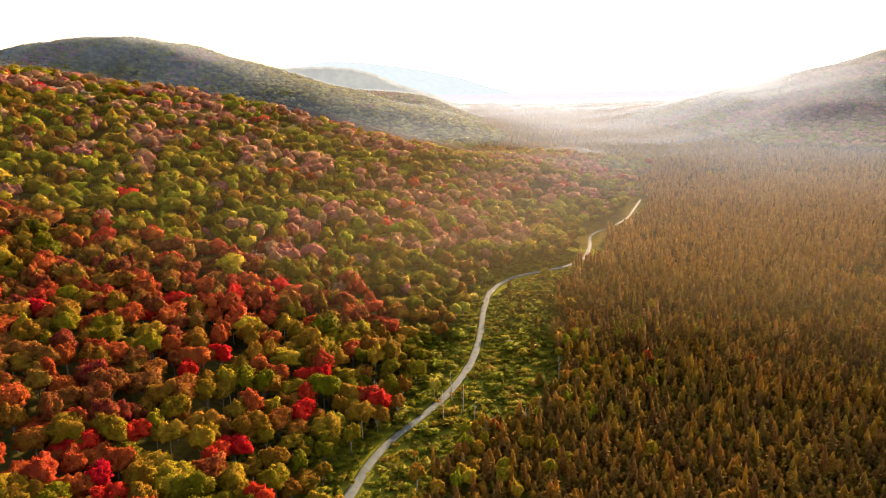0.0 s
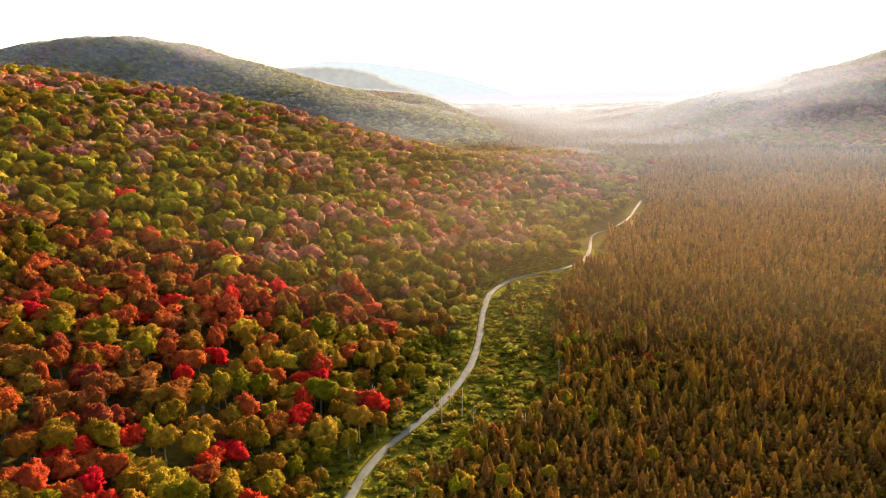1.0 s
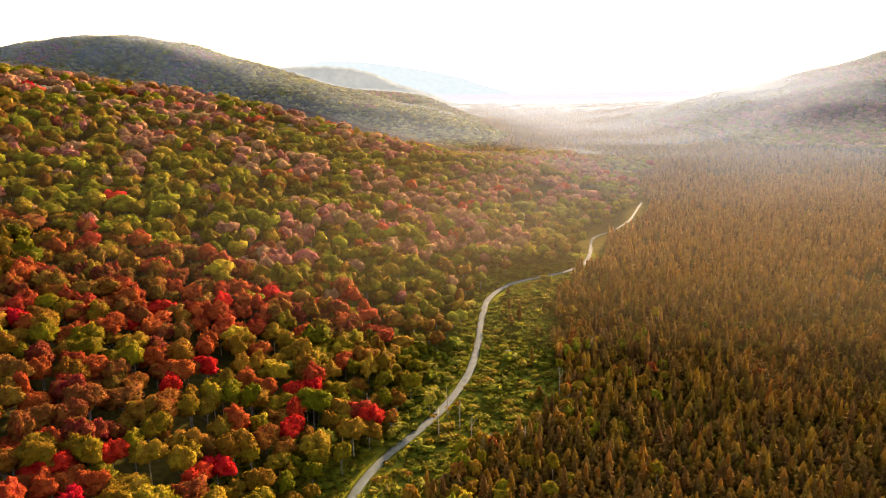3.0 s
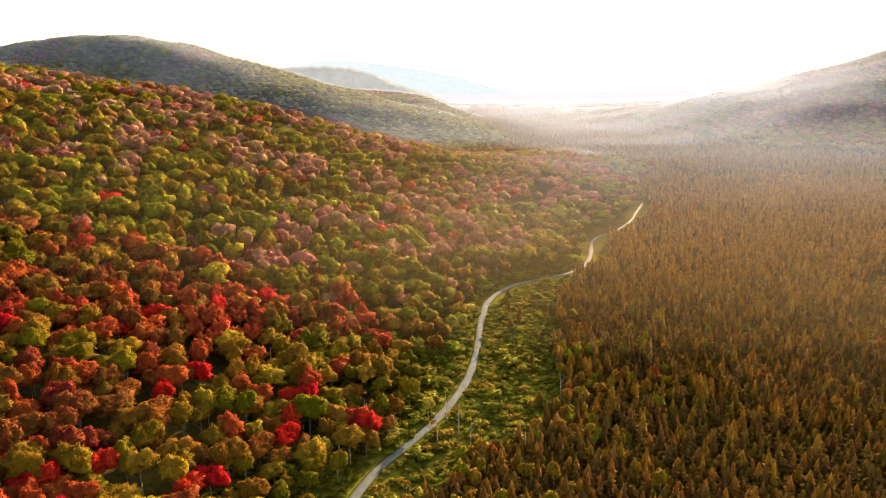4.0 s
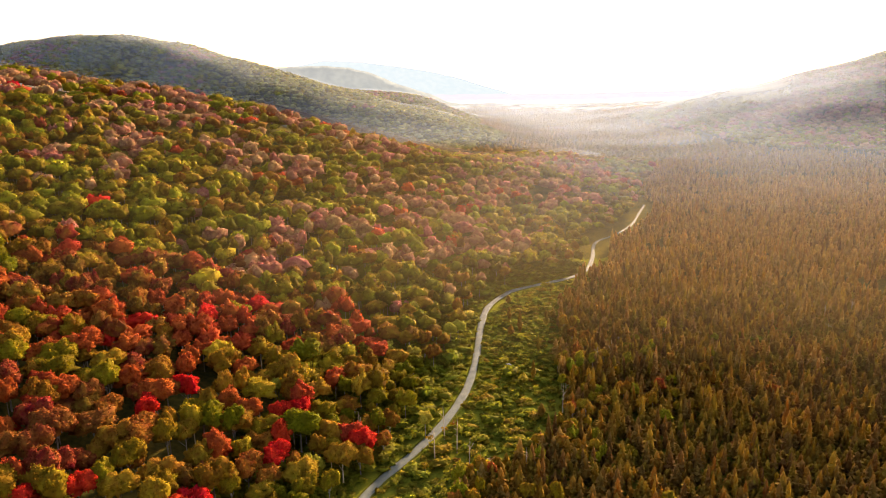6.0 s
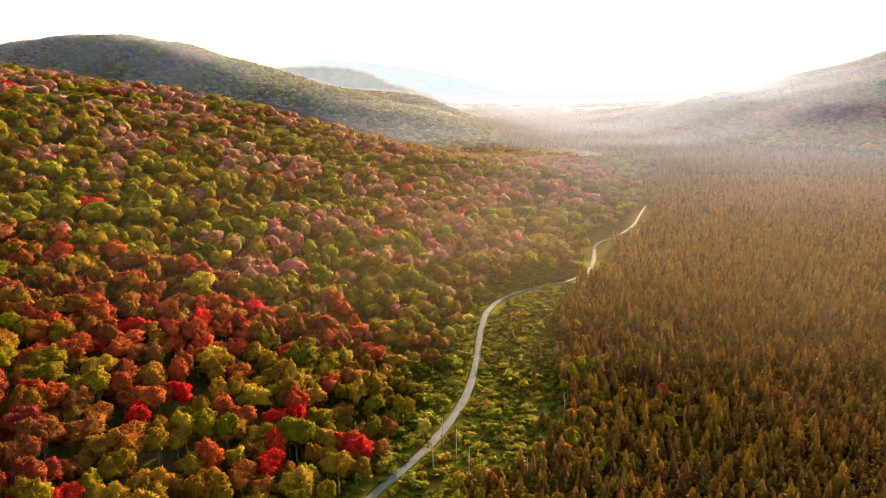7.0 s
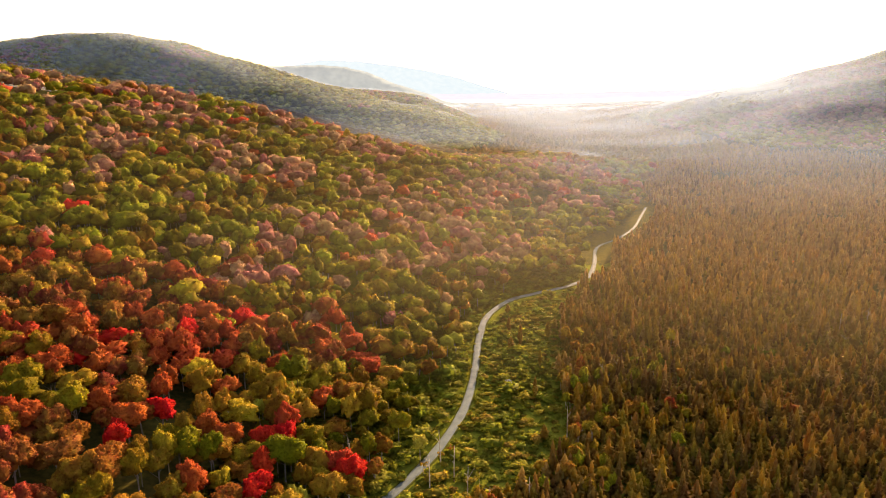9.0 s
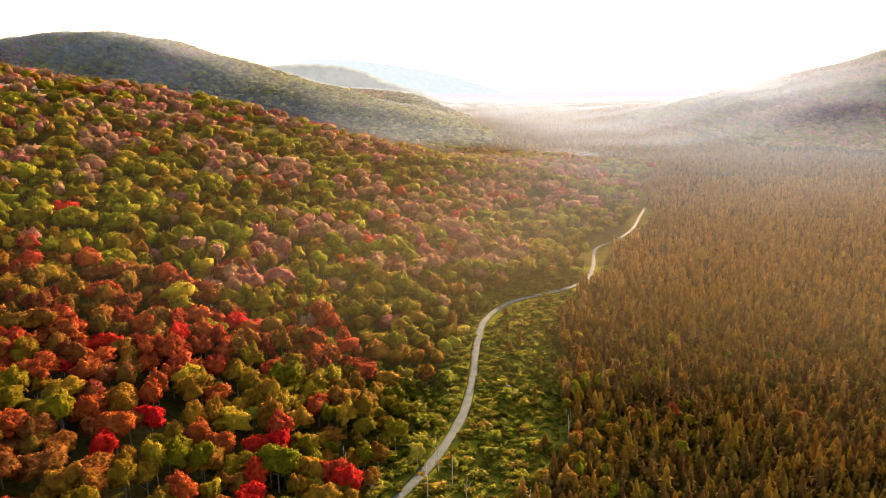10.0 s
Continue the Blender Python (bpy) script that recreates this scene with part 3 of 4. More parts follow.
for kind, places in (("lime", LIME), ("red", RED), ("crimson", CRIMSON), ("yellow", YELLOW), ("orange", ORANGE), ("faded", FADED)):
    for px, py in places:
        free = np.hypot(bx - px, by - py) > 4.0
        small = 0.62 if road_gap(np.array([px]), np.array([py]))[0] > -6 else (0.72 if kind == "lime" else 0.9)
        bx, by, gap, colour = np.append(bx[free], px), np.append(by[free], py), np.append(gap[free], -30), np.append(colour[free], kind)
        bz = np.append(bz[free], mesh_z(px, py) - 0.15)
        size = np.concatenate([size[free], [[small * (1.32 if py > 300 and small > 0.7 else 0.95), small * (1.28 if kind == "red" and 300 < py < 400 else 1.08)]]])

near = by < 217
LABELS = {
    "green": "maple with dense green leaves on the forest slope", "olive": "broadleaf tree with olive leaves turning yellow",
    "yellow": "tree with bright yellow autumn leaves", "orange": "maple with orange autumn leaves on the slope",
    "rust": "maple with rust-brown autumn leaves on the slope", "red": "maple with bright red autumn leaves",
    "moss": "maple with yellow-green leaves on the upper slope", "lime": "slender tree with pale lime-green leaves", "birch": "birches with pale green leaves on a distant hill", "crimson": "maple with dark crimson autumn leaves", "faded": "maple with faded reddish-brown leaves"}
shapes = [(dome_crown(np.random.default_rng(20 + k), 3, 900, 0.31, 20 + 4 * (k % 3), wide=4.5 + 0.35 * (k % 3), depth=0.5, ruffle=0.85), broad_trunk(np.random.default_rng(60 + k))) for k in range(6)]
trunk_meshes = {(k, pale): (mesh_of("trunk", *s[1][0], [bark]), [mesh_of("limb", *a, [bark]) for a in s[1][1]])
                for k, s in enumerate(shapes) for pale, bark in ((False, BARK), (True, PALE_BARK))}
models = {}


def standing_tree(kind, key, crown, trunk, mat, label, group):
    """One tree of its own: an empty at its foot, a trunk and a crown."""
    if (kind, key) not in models:
        models[kind, key] = mesh_of("crown", *crown, [mat])
        models[kind, key].polygons.foreach_set("use_smooth", np.ones(len(crown[1]), bool))
    root = tagged(new(kind), label, "tree", group)
    stem_part = part("trunk", trunk[0], root)
    for limb in trunk[1]:
        part("limb", limb, stem_part)
    part("crown", models[kind, key], root)
    return root


for i in np.nonzero(near)[0]:
    k = int(rng.integers(6))
    tree = standing_tree("maple_tree", (colour[i], k), shapes[k][0], trunk_meshes[k, colour[i] in ("lime", "yellow", "birch")], LEAF[colour[i]], LABELS[colour[i]], "broadleaf trees on the near slope")
    tree.matrix_world = Matrix.LocRotScale((bx[i], by[i], bz[i]), Euler((0, 0, rng.uniform(0, 6.28))), (size[i, 0], size[i, 0], size[i, 1]))

mid_shapes = [dome_crown(np.random.default_rng(120 + k), 2, 110, 0.50, 12, wide=4.8, depth=0.46) for k in range(4)]
stem = tube([(0, 0, -1), (0.1, 0.1, 5), (0, 0, 8)], (0.2, 0.16, 0.1), 4)
close_shapes = [dome_crown(np.random.default_rng(170 + k), 3, 360, 0.40, 18, wide=4.7, depth=0.5, ruffle=0.8) for k in range(3)]
far_shapes = [dome_crown(np.random.default_rng(150 + k), 1, 70, 0.62, 9, wide=4.7, depth=0.44) for k in range(3)]
which = rng.integers(0, 3, bx.shape)
for c in LEAF:
    groups = []
    for k in range(3):
        here = ~near & (colour == c) & (which == k)
        z, a, b = here & (by < 265), here & (by >= 265) & (by < 440), here & (by >= 440)
        spots = np.stack([bx, by, bz], 1)
        groups += [(close_shapes[k], spots[z], size[z]), (mid_shapes[k], spots[a], size[a]), (far_shapes[k], spots[b], size[b])]
    wood(c + "_wood", groups, LEAF[c], LABELS[c].replace("maple", "maples").replace("broadleaf tree", "broadleaf trees").replace("tree ", "trees "))
here = ~near & (by < 370)
wood("forest_stems", [(stem, np.stack([bx, by, bz], 1)[here], size[here])], BARK, "grey trunks of the broadleaf forest", "trunks")

# ---------------------------------------------------------------- the spruce bog
sx, sy = scatter(-60, 620, 118, 900, 3.3, 0.5)
sgap = road_gap(sx, sy)
open_bog = field(sx, sy, 34, 4.4)
far_open = np.clip((open_bog - 0.22) * 3, 0, 0.8) * (sy > 240)
glade = np.exp(-((sx - 138) / 26) ** 2 - ((sy - 283) / 17) ** 2)   # a wet glade with few trees
far_open = np.maximum(far_open, np.clip(1.2 * glade, 0, 0.72))
keep = in_view(sx, sy) & np.where(sy > 610, sx > east_limit(sy), sgap > np.where((sy > 395) & (sy < 610), 10.0, 6.5)) & (rng.uniform(size=sx.shape) < np.interp(sy, [480, 640], [1.0, 0.62])) & (sx > bog_edge(sy) + 5 * field(sx, sy, 9, 2.2)) & (rng.uniform(size=sx.shape) > 0.07 + far_open)
keep &= ground_z(sx, sy) < 16
sx, sy = sx[keep], sy[keep]
round_tree = (sy < 300) & (rng.uniform(size=sx.shape) < 0.42 * np.exp(-np.abs(sx - bog_edge(sy)) / 17))
ex, ey = sx[round_tree], sy[round_tree]
sx, sy = sx[~round_tree], sy[~round_tree]
EDGE = ("olive", "moss", "orange", "yellow", "olive", "moss", "olive")
EDGE_LABELS = {"olive": "small birch with thin olive leaves at the bog's edge", "moss": "small birch with yellow-green leaves at the bog's edge", "orange": "small maple with dull orange leaves among the conifers",
               "yellow": "small birch with yellow leaves at the bog's edge"}
for i, (px, py) in enumerate(zip(ex, ey)):
    c, k = EDGE[int(rng.integers(7))], int(rng.integers(3))
    tree = standing_tree("birch_tree", (c, k), close_shapes[k], trunk_meshes[k, True], LEAF[c], EDGE_LABELS[c], "small broadleaf trees at the bog's edge")
    w = rng.uniform(0.30, 0.52)
    tree.matrix_world = Matrix.LocRotScale((px, py, float(mesh_z(px, py)) - 0.1), Euler((0, 0, rng.uniform(0, 6.28))), (w, w, rng.uniform(0.45, 0.75)))
lone_x, lone_y = np.append(rng.uniform(4, 44, 8), (16, 31, 34, 35, 17)), np.append(rng.uniform(200, 372, 8), (295, 304, 286, 315, 334))
lone = (lone_x < bog_edge(lone_y)) & (road_gap(lone_x, lone_y) > 7)
sx, sy = np.append(sx, lone_x[lone]), np.append(sy, lone_y[lone])
sz = mesh_z(sx, sy) - 0.15
s_tone = field(sx, sy, 38, 9.1) + rng.uniform(-0.45, 0.45, sx.shape)
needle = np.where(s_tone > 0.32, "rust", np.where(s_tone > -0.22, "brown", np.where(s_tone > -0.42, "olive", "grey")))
s_size = np.stack([rng.uniform(0.62, 1.15, sx.shape), (0.40 + 0.55 * rng.uniform(size=sx.shape) ** 1.3) * (1 + 0.22 * field(sx, sy, 11, 8.8)) + 0.22 * (rng.uniform(size=sx.shape) > 0.88)], 1)
at_edge = np.abs(sx - bog_edge(sy)) < 7
# straw share rises with distance in place of haze; real larches at the edge
straw = (rng.uniform(0, 1, sx.shape) < np.maximum(np.clip((sy - 230) / 260, 0, 0.8), 0.35 * at_edge))
needle = np.where(straw, "straw", needle)
needle = np.where((needle != "straw") & (rng.uniform(size=sx.shape) < np.interp(sy, [150, 260], [0.5, 0.1])), "grey", needle)   # darker needles nearer the camera, standing in for lens vignette
needle[len(needle) - int(lone.sum()):] = "olive"
NLABELS = {"straw": "straw-coloured larches in the bog, more farther off to suggest haze", "rust": "rusty brown larches standing in the bog", "brown": "brownish conifers standing in the bog",
           "olive": "olive green spruces standing in the bog", "grey": "grey-brown conifers in the bog, needles darkened for edge vignette"}
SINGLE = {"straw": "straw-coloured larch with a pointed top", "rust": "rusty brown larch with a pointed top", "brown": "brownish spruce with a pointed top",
          "olive": "olive green spruce with a pointed top", "grey": "grey-brown spruce, needles darkened for edge vignette"}
cones = [(cone_crown(np.random.default_rng(200 + k), 22, 14, height=11.0, wide=1.75 + 0.2 * (k % 3), body=0.84, blade=0.2), tube([(0, 0, -0.6), (0.05, 0, 5), (0, 0, 10.5)], (0.17, 0.12, 0.03), 7)) for k in range(5)]
pole_meshes = [(mesh_of("trunk", *s[1], [PALE_BARK if i % 2 else BARK]), []) for i, s in enumerate(cones)]
order = np.argsort(np.hypot(sx - 25, sy - 80))
s_near = np.zeros(len(sx), bool)
s_near[order[:300]] = True
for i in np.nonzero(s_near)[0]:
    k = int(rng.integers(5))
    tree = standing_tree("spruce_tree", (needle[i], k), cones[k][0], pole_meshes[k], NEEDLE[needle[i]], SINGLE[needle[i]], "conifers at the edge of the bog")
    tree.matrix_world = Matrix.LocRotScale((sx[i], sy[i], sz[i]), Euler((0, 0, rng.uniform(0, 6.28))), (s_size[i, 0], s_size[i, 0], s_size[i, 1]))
mid_cones = [cone_crown(np.random.default_rng(230 + k), 9, 5, height=11.0, wide=1.9, core=5, body=0.85, blade=0.3) for k in range(3)]
far_cones = [cone_crown(np.random.default_rng(250 + k), 4, 3, height=11.0, wide=2.1, core=4, body=0.9) for k in range(3)]
which = rng.integers(0, 3, sx.shape)
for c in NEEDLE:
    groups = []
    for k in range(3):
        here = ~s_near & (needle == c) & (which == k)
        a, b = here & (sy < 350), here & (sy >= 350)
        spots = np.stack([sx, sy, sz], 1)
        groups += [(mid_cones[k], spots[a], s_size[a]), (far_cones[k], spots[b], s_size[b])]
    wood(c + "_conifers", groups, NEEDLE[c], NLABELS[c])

# young growth between the taller conifers
yx, yy = scatter(-40, 240, 118, 345, 2.5, 0.5)
keep = in_view(yx, yy) & (yx > bog_edge(yy) + 1) & (road_gap(yx, yy) > 6) & (rng.uniform(size=yx.shape) < 0.9)
yx, yy = yx[keep], yy[keep]
spots = np.stack([yx, yy, mesh_z(yx, yy) - 0.1], 1)
y_size = np.stack([rng.uniform(0.55, 1.0, yx.shape), rng.uniform(0.26, 0.56, yx.shape)], 1)
which = rng.integers(0, 3, yx.shape)
young = field(yx, yy, 22, 6.6) + rng.uniform(-0.3, 0.3, yx.shape) > 0
for c, here in (("brown", young), ("olive", ~young)):
    wood("young_" + c + "_conifers", [(far_cones[k], spots[here & (which == k)], y_size[here & (which == k)]) for k in range(3)], NEEDLE[c], "young %s conifers growing between taller ones in the bog" % c)

# ---------------------------------------------------------------- woods farther off
tiny_cones = [cone_crown(np.random.default_rng(270 + k), 3, 4, height=11.0, wide=2.6, core=4) for k in range(3)]
fx, fy = scatter(-1400, 1300, 640, 2700, 9.8)
keep = in_view(fx, fy, 3) & (rng.uniform(size=fx.shape) < np.interp(fy, [1200, 1700, 2600], [0.97, 0.85, 0.3]) * np.where((ground_z(fx, fy) < 20), 0.95, 1.0))
past_crest = (fy / STRETCH - fx) / math.sqrt(2) > 560
bog = (fx > 72) & (fy < 900) & (ground_z(fx, fy) < 16)
keep &= ((fx - 305) / 62) ** 2 + ((fy - 1085) / 26) ** 2 > 1
spur_side = (~past_crest) & (fy < 885) & (fx < 230)
keep &= ~bog & ~spur_side
keep &= ~((ground_z(fx, fy) < 16) & (fx > -100 - 0.1 * (fy - 900)) & (fy > 900) & (rng.uniform(size=fx.shape) < 0.15))
fx, fy = fx[keep], fy[keep]
fz = mesh_z(fx, fy) - 0.3
seen = in_sight(fx, fy, fz + 13)   # leave out what the nearer land hides
fx, fy, fz = fx[seen], fy[seen], fz[seen]
# more reddish trees in the east, tinting the hill for sun glare
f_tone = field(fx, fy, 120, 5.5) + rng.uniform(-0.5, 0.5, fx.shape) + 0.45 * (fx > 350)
valley = mesh_z(fx, fy) < np.where(fx > 300, 13, 20)
blob = [dome_crown(np.random.default_rng(300 + k), 1, 12, 1.3, 6, height=13.0, wide=5.4, depth=0.3) for k in range(3)]
which = rng.integers(0, 3, fx.shape)
f_size = np.stack([rng.uniform(0.9, 1.45, fx.shape), rng.uniform(0.82, 1.04, fx.shape)], 1)
spots = np.stack([fx, fy, fz], 1)
# birch: far hill trees with haze put into their leaf colour
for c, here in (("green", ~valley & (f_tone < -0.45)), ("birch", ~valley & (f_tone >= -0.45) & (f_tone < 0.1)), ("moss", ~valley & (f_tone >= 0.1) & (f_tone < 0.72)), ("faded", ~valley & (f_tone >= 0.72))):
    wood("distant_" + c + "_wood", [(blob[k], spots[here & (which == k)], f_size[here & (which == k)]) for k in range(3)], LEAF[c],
         {"green": "distant dark green forest on the hills", "birch": "distant forest on the hills, greens paled for haze", "moss": "distant yellow-green forest on the hills", "faded": "distant reddish forest on the hills"}[c])
# straw needles pale the far valley trees in place of haze
for c, here in (("straw", valley & (f_tone >= 0.25)), ("brown", valley & (f_tone >= -0.2) & (f_tone < 0.25)), ("olive", valley & (f_tone < -0.2))):
    wood("distant_" + c + "_conifers", [(tiny_cones[k], spots[here & (which == k)], f_size[here & (which == k)] * (1.8, 1.0)) for k in range(3)], NEEDLE[c], "distant conifers on the valley floor")

# ---------------------------------------------------------------- shrubs of the clearing
hx, hy = scatter(-70, 180, 130, 410, 2.4)
hgap = road_gap(hx, hy)
east = (hgap > np.where(hy > 325, 5.0, 2.6)) & ((hx < bog_edge(hy) + 8) | (((hx - 138) / 34) ** 2 + ((hy - 283) / 22) ** 2 < 1))
west = (hgap < -2.5) & (hgap > -40)
keep = in_view(hx, hy) & (east | west) & (rng.uniform(size=hx.shape) < 0.8)
hx, hy = hx[keep], hy[keep]
hz = mesh_z(hx, hy) - 0.1
bush = [dome_crown(np.random.default_rng(400 + k), 1, 60, 0.27, 8, height=2.0, wide=1.35, depth=0.45) for k in range(3)]
which = rng.integers(0, 3, hx.shape)
h_size = np.stack([rng.uniform(0.75, 1.6, hx.shape), rng.uniform(0.35, 1.2, hx.shape)], 1) * (1 + 0.45 * field(hx, hy, 9, 5.9))[:, None]
h_size *= np.where(road_gap(hx, hy) < -4.5, 1.45, 1.0)[:, None]   # taller thicket west of the road
h_size *= np.where((rng.uniform(size=hx.shape) < 0.05) & (np.abs(road_gap(hx, hy)) > 5.5), 1.9, 1.0)[:, None]
spots = np.stack([hx, hy, hz - 0.35 * h_size[:, 1]], 1)
dry = (road_gap(hx, hy) > 0) & (field(hx, hy, 14, 3.1) + rng.uniform(-0.3, 0.3, hx.shape) > 0.08)
for name, mat, here, label in (("shrubs", SHRUB, ~dry, "low green shrubs beside the road"), ("dry_shrubs", DRY_SHRUB, dry, "low brownish shrubs in the clearing")):
    wood(name, [(bush[k], spots[(which == k) & here], h_size[(which == k) & here]) for k in range(3)], mat, label, "shrubs")

# ---------------------------------------------------------------- dead and pale trees
def snag(seed, tall, branches):
    r = np.random.default_rng(seed)
    root = tagged(new("dead_tree"), "bare pale dead tree with thin broken branches", "dead tree", "dead trees of the clearing")
    bend = r.normal(size=2) * 0.3
    part("trunk", mesh_of("trunk", *tube([(0, 0, -0.5), (bend[0] * 0.4, bend[1] * 0.4, tall * 0.5), (bend[0], bend[1], tall)], (0.19, 0.13, 0.04), 7), [PALE_BARK]), root)
    for k in range(branches):
        h, q, w = tall * r.uniform(0.45, 0.92), r.uniform(0, 6.283), r.uniform(0.9, 2.0)
        base = (bend[0] * h / tall, bend[1] * h / tall, h)
        tip = (base[0] + w * math.cos(q), base[1] + w * math.sin(q), h + w * r.uniform(0.5, 1.3))
        bent = tuple((a + b) / 2 + (0, 0, 0.15)[i] for i, (a, b) in enumerate(zip(base, tip)))
        part("branch", mesh_of("branch", *tube([base, bent, tip], (0.07, 0.05, 0.015), 5), [PALE_BARK]), root)
    return root


models_dead = [snag(500, 8.0, 7), snag(501, 10.5, 3), snag(502, 6.0, 5)]
SNAGS = [(34.6, 256.0), (28.5, 230.2), (30.8, 224.3), (34.5, 222.9), (45.1, 265.9), (146.0, 308.3), (143.1, 312.3), (141.6, 295.8), (163.9, 321.3), (-49.3, 200.8), (-44.3, 201.2), (-32.5, 201.6), (-35.5, 217.3), (-0.9, 198.4), (-10.6, 203.0), (4.7, 196.3), (14.5, 197.3), (-31.8, 206.4), (50.6, 265.8), (229.2, 616.6), (-33.2, 213.5), (-4.4, 207.8), (-8.2, 215.4)]
for i, (px, py) in enumerate(SNAGS):
    m = Matrix.LocRotScale((px, py, float(mesh_z(px, py))), Euler((0, 0, 1.7 * i)), None)
    if i < 3:
        models_dead[i].matrix_world = m
    else:
        copy_thing(models_dead[(0, 1, 1, 2)[i % 4]], m)

# slender yellowing saplings at the roadside
SAPLINGS = [(-8.2, 216.5), (-5.5, 219.4), (-12.6, 210.1), (2.3, 204.2), (6.0, 197.3), (-2.6, 186.1), (-17.6, 179.2), (0.4, 167.3), (-22.7, 174.5), (11.7, 169.4), (17.4, 200.7), (-28.9, 168.5), (-12.8, 195.4), (8.0, 186.1)]
twig = sparse_crown(np.random.default_rng(520), 90, 0.26, 6, height=4.6, wide=0.85, core=0.3)
switch = tube([(0, 0, -0.4), (0.06, 0.02, 2.0), (0, 0, 4.2)], (0.07, 0.05, 0.015), 6)
sapling_parts = mesh_of("trunk", *switch, [PALE_BARK]), {c: mesh_of("crown", *twig, [LEAF[c]]) for c in ("yellow", "orange", "lime")}
for i, (px, py) in enumerate(SAPLINGS):
    c = ("yellow", "orange", "yellow", "lime")[i % 4]
    sapling = tagged(new("sapling"), "slender sapling with sparse %s leaves beside the gravel road" % {"yellow": "yellow", "orange": "orange", "lime": "pale green"}[c], "sapling", "roadside saplings")
    part("trunk", sapling_parts[0], sapling)
    part("crown", sapling_parts[1][c], sapling)
    tall = 0.8 + 0.14 * (i % 5)
    sapling.matrix_world = Matrix.LocRotScale((px, py, float(mesh_z(px, py))), Euler((0, 0, 2.1 * i)), (1, 1, tall))

# a small heap of blue-grey stones in the clearing
hx0, hy0 = 13.5, 266.4
heap = tagged(new("stone_heap"), "small heap of blue-grey stones among the shrubs", "stones")
heap.matrix_world = Matrix.Translation((hx0, hy0, float(mesh_z(hx0, hy0))))
for k in range(6):
    r = np.random.default_rng(600 + k)
    v, t = ball(2)
    v = v * r.uniform(0.85, 1.12, (len(v), 1)) * (r.uniform(0.6, 1.0), r.uniform(0.5, 0.8), r.uniform(0.45, 0.7)) + (1.1 * math.cos(k * 1.05) * (k > 0), 0.9 * math.sin(k * 1.05) * (k > 0), 0.9 if k == 0 else 0.35)
    part("stone", mesh_of("stone", v, t, [STONE]), heap)

# ---------------------------------------------------------------- the far distance
def backdrop(name, profile, y, mat, label):
    """A far range as a ridge strip: a crest line shaped to fit the camera's view, and a slope down to the plain on both
    sides.
    """
    px = np.linspace(profile[0][0], profile[-1][0], 600)
    pz = np.interp(px, [q[0] for q in profile], [q[1] for q in profile])
    pz = pz + np.array([3.5 * noise.fractal(Vector((a / 55.0, y * 0.01, 0.0)), 1.0, 2.0, 7) for a in px])
    deep = y * 0.05
    v = np.concatenate([np.stack([px, 0 * px + yy, zz], 1) for yy, zz in ((y - deep, 0 * px - 8), (y - deep * 0.5, pz * 0.55 - 3), (y, pz), (y + deep, 0 * px - 8))])
    k = (np.arange(3)[:, None] * 600 + np.arange(599)[None, :]).ravel()
    t = np.concatenate([np.stack([k, k + 1, k + 601], 1), np.stack([k, k + 601, k + 600], 1)])
    return tagged(new(name, mesh_of(name, v, t, [mat])), label, "hills", kind="structure")


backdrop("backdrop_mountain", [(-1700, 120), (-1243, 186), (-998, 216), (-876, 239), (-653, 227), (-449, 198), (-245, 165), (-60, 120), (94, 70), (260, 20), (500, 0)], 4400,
         distance_glow("pale_blue_haze_glow", (0.55, 0.83, 0.97), (0.50, 0.79, 0.95), 0.283), "far mountain range glowing with a painted pale blue haze")
# kept above 36 m to hide the ground's far edge from the camera
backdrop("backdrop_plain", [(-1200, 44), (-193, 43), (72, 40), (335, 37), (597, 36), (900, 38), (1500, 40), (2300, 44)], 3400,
         distance_glow("lavender_haze_glow", (0.82, 0.82, 1.0), (0.76, 0.77, 0.95), 0.285), "far valley woods glowing with a painted lavender haze")
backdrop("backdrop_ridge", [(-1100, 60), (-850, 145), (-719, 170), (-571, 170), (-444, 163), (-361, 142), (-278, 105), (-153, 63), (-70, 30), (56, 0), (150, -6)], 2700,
         distance_glow("grey_green_haze_glow", (0.40, 0.51, 0.50), (0.33, 0.43, 0.44), 0.32, 0.3), "distant wooded ridge glowing with a painted grey-green haze")


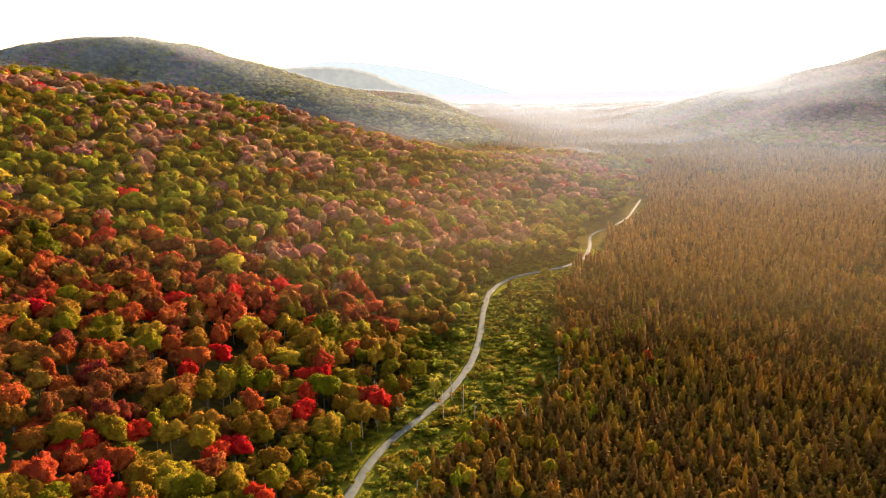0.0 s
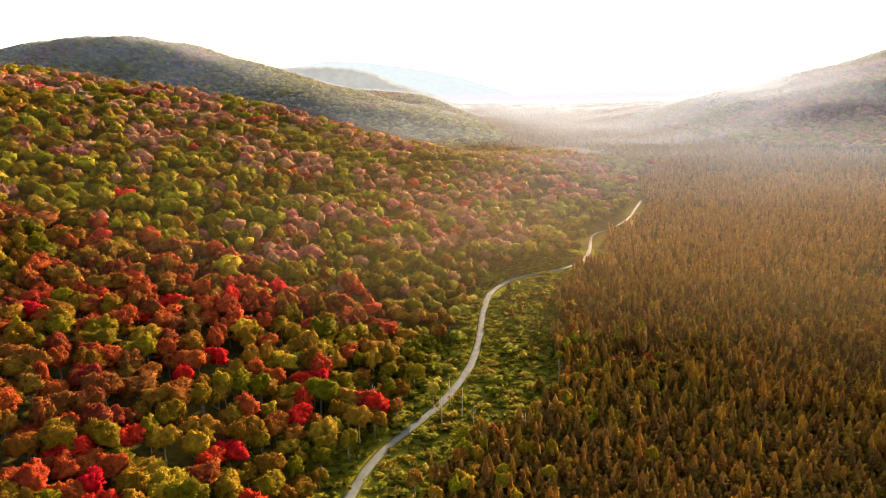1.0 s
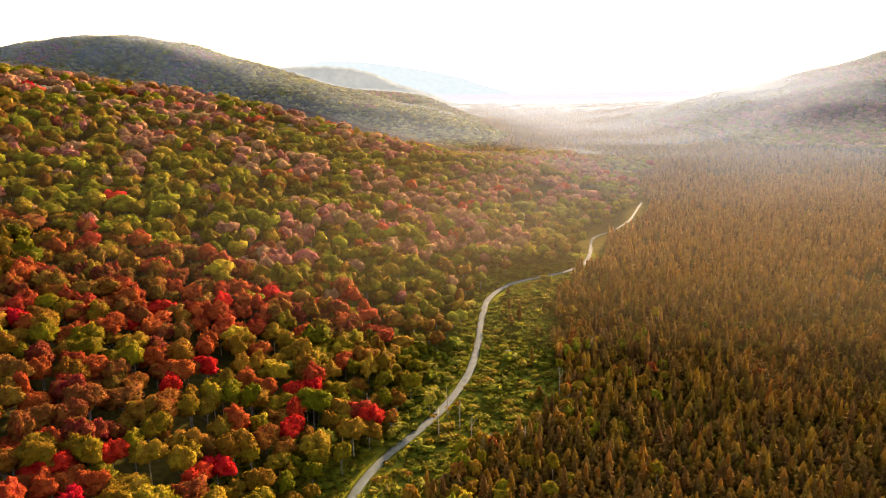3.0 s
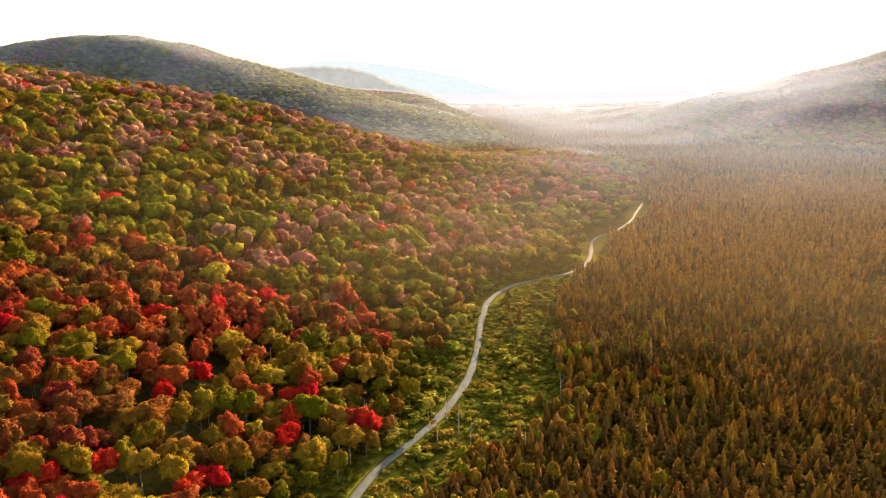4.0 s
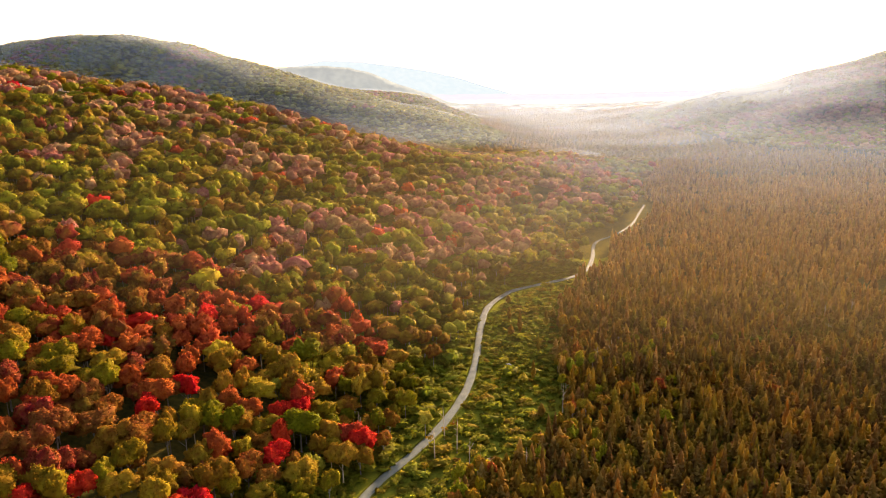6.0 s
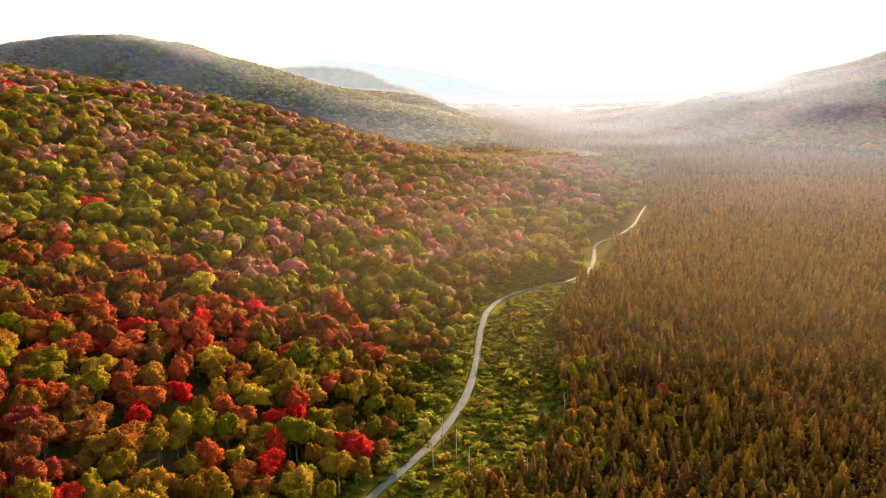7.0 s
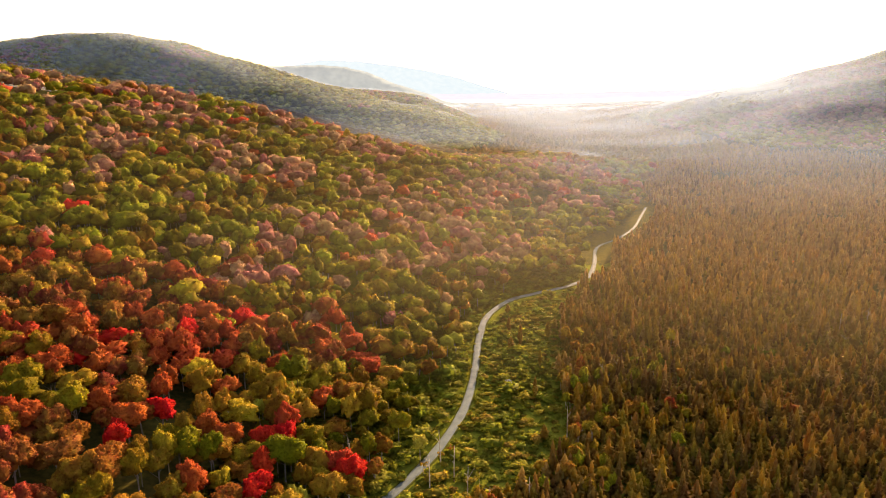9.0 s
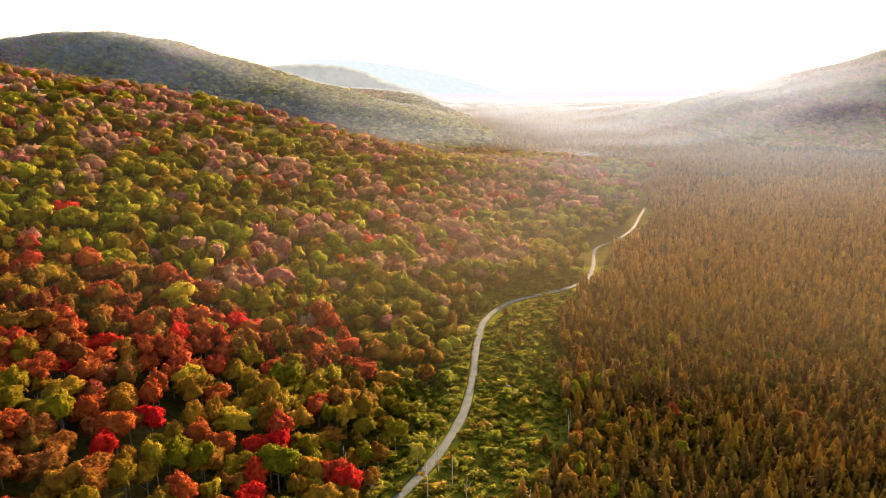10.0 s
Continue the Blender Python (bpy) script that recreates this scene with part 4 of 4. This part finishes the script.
# thin sheets standing in for haze over the wet valley and the woods farther off
def haze_layer(x0, x1, y0, y1, cells, lift, thick):
    """A haze sheet that follows the land at a given height over it, thicker with the distance it lies off."""
    ax, ay = np.meshgrid(np.linspace(x0, x1, cells), np.linspace(y0, y1, cells))
    az = mesh_z(ax, ay) + lift - 4.6 * np.clip((ay - 850) / 250, 0, 1) + 0.8 * np.sin(ax * 0.021 + lift) * np.cos(ay * 0.017)
    k = (np.arange(cells - 1)[:, None] * cells + np.arange(cells - 1)[None, :]).ravel()
    t = np.concatenate([np.stack([k, k + 1, k + cells + 1], 1), np.stack([k, k + cells + 1, k + cells], 1)])
    rim = np.clip((ax - x0) / 100, 0, 1) * np.clip((x1 - ax) / 60, 0, 1)  * np.clip((ay - y0) / 60, 0, 1)
    return np.stack([ax.ravel(), ay.ravel(), az.ravel()], 1), t, (rim * thick(ax, ay)).ravel()


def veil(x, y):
    """Haze put into the sheets' thickness: more with distance and towards the low sun, less on the western hillside."""
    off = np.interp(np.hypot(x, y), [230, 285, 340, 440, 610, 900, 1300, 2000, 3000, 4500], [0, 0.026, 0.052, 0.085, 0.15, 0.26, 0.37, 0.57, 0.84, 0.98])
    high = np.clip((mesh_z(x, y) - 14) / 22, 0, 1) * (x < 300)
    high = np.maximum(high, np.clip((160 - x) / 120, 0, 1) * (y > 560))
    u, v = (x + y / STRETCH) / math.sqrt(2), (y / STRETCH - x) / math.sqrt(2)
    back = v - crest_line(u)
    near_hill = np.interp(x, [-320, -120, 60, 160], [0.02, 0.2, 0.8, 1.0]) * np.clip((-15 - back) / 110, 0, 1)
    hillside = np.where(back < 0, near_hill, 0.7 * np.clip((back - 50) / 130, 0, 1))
    sun_glare = 0.6 * np.exp(-((x - 520) / 180) ** 2 - ((y - 1600) / 380) ** 2)   # sheets thickened at the eastern hill's foot to imitate the sun's glare
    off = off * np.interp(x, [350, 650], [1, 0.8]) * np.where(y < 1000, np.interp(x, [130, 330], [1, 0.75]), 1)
    cover = 1 - (1 - off * (1 - high * (1 - hillside))) * (1 - sun_glare)
    cover = cover * (1 - 0.45 * np.exp(-((x + 200) / 240) ** 2 - ((y - 1420) / 320) ** 2))   # thinned round the knolls so the camera sees no bright sheet rim
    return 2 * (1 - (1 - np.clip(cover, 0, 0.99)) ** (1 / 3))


layers = [haze_layer(-2300, 2300, 190, 4700, 125, lift, veil) for lift in (16.5, 17.5, 18.5)]
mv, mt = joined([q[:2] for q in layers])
haze_tone = np.concatenate([q[2] for q in layers])
mt = mt[haze_tone[mt].max(1) > 0.004]
mist = tagged(new("mist", mesh_of("mist", mv, mt, [HAZE_SHEET], tone=haze_tone)), "thin pale sheets standing in for haze over the valley and woods", "mist", kind="stuff")
mist.data.polygons.foreach_set("use_smooth", np.ones(len(mt), bool))
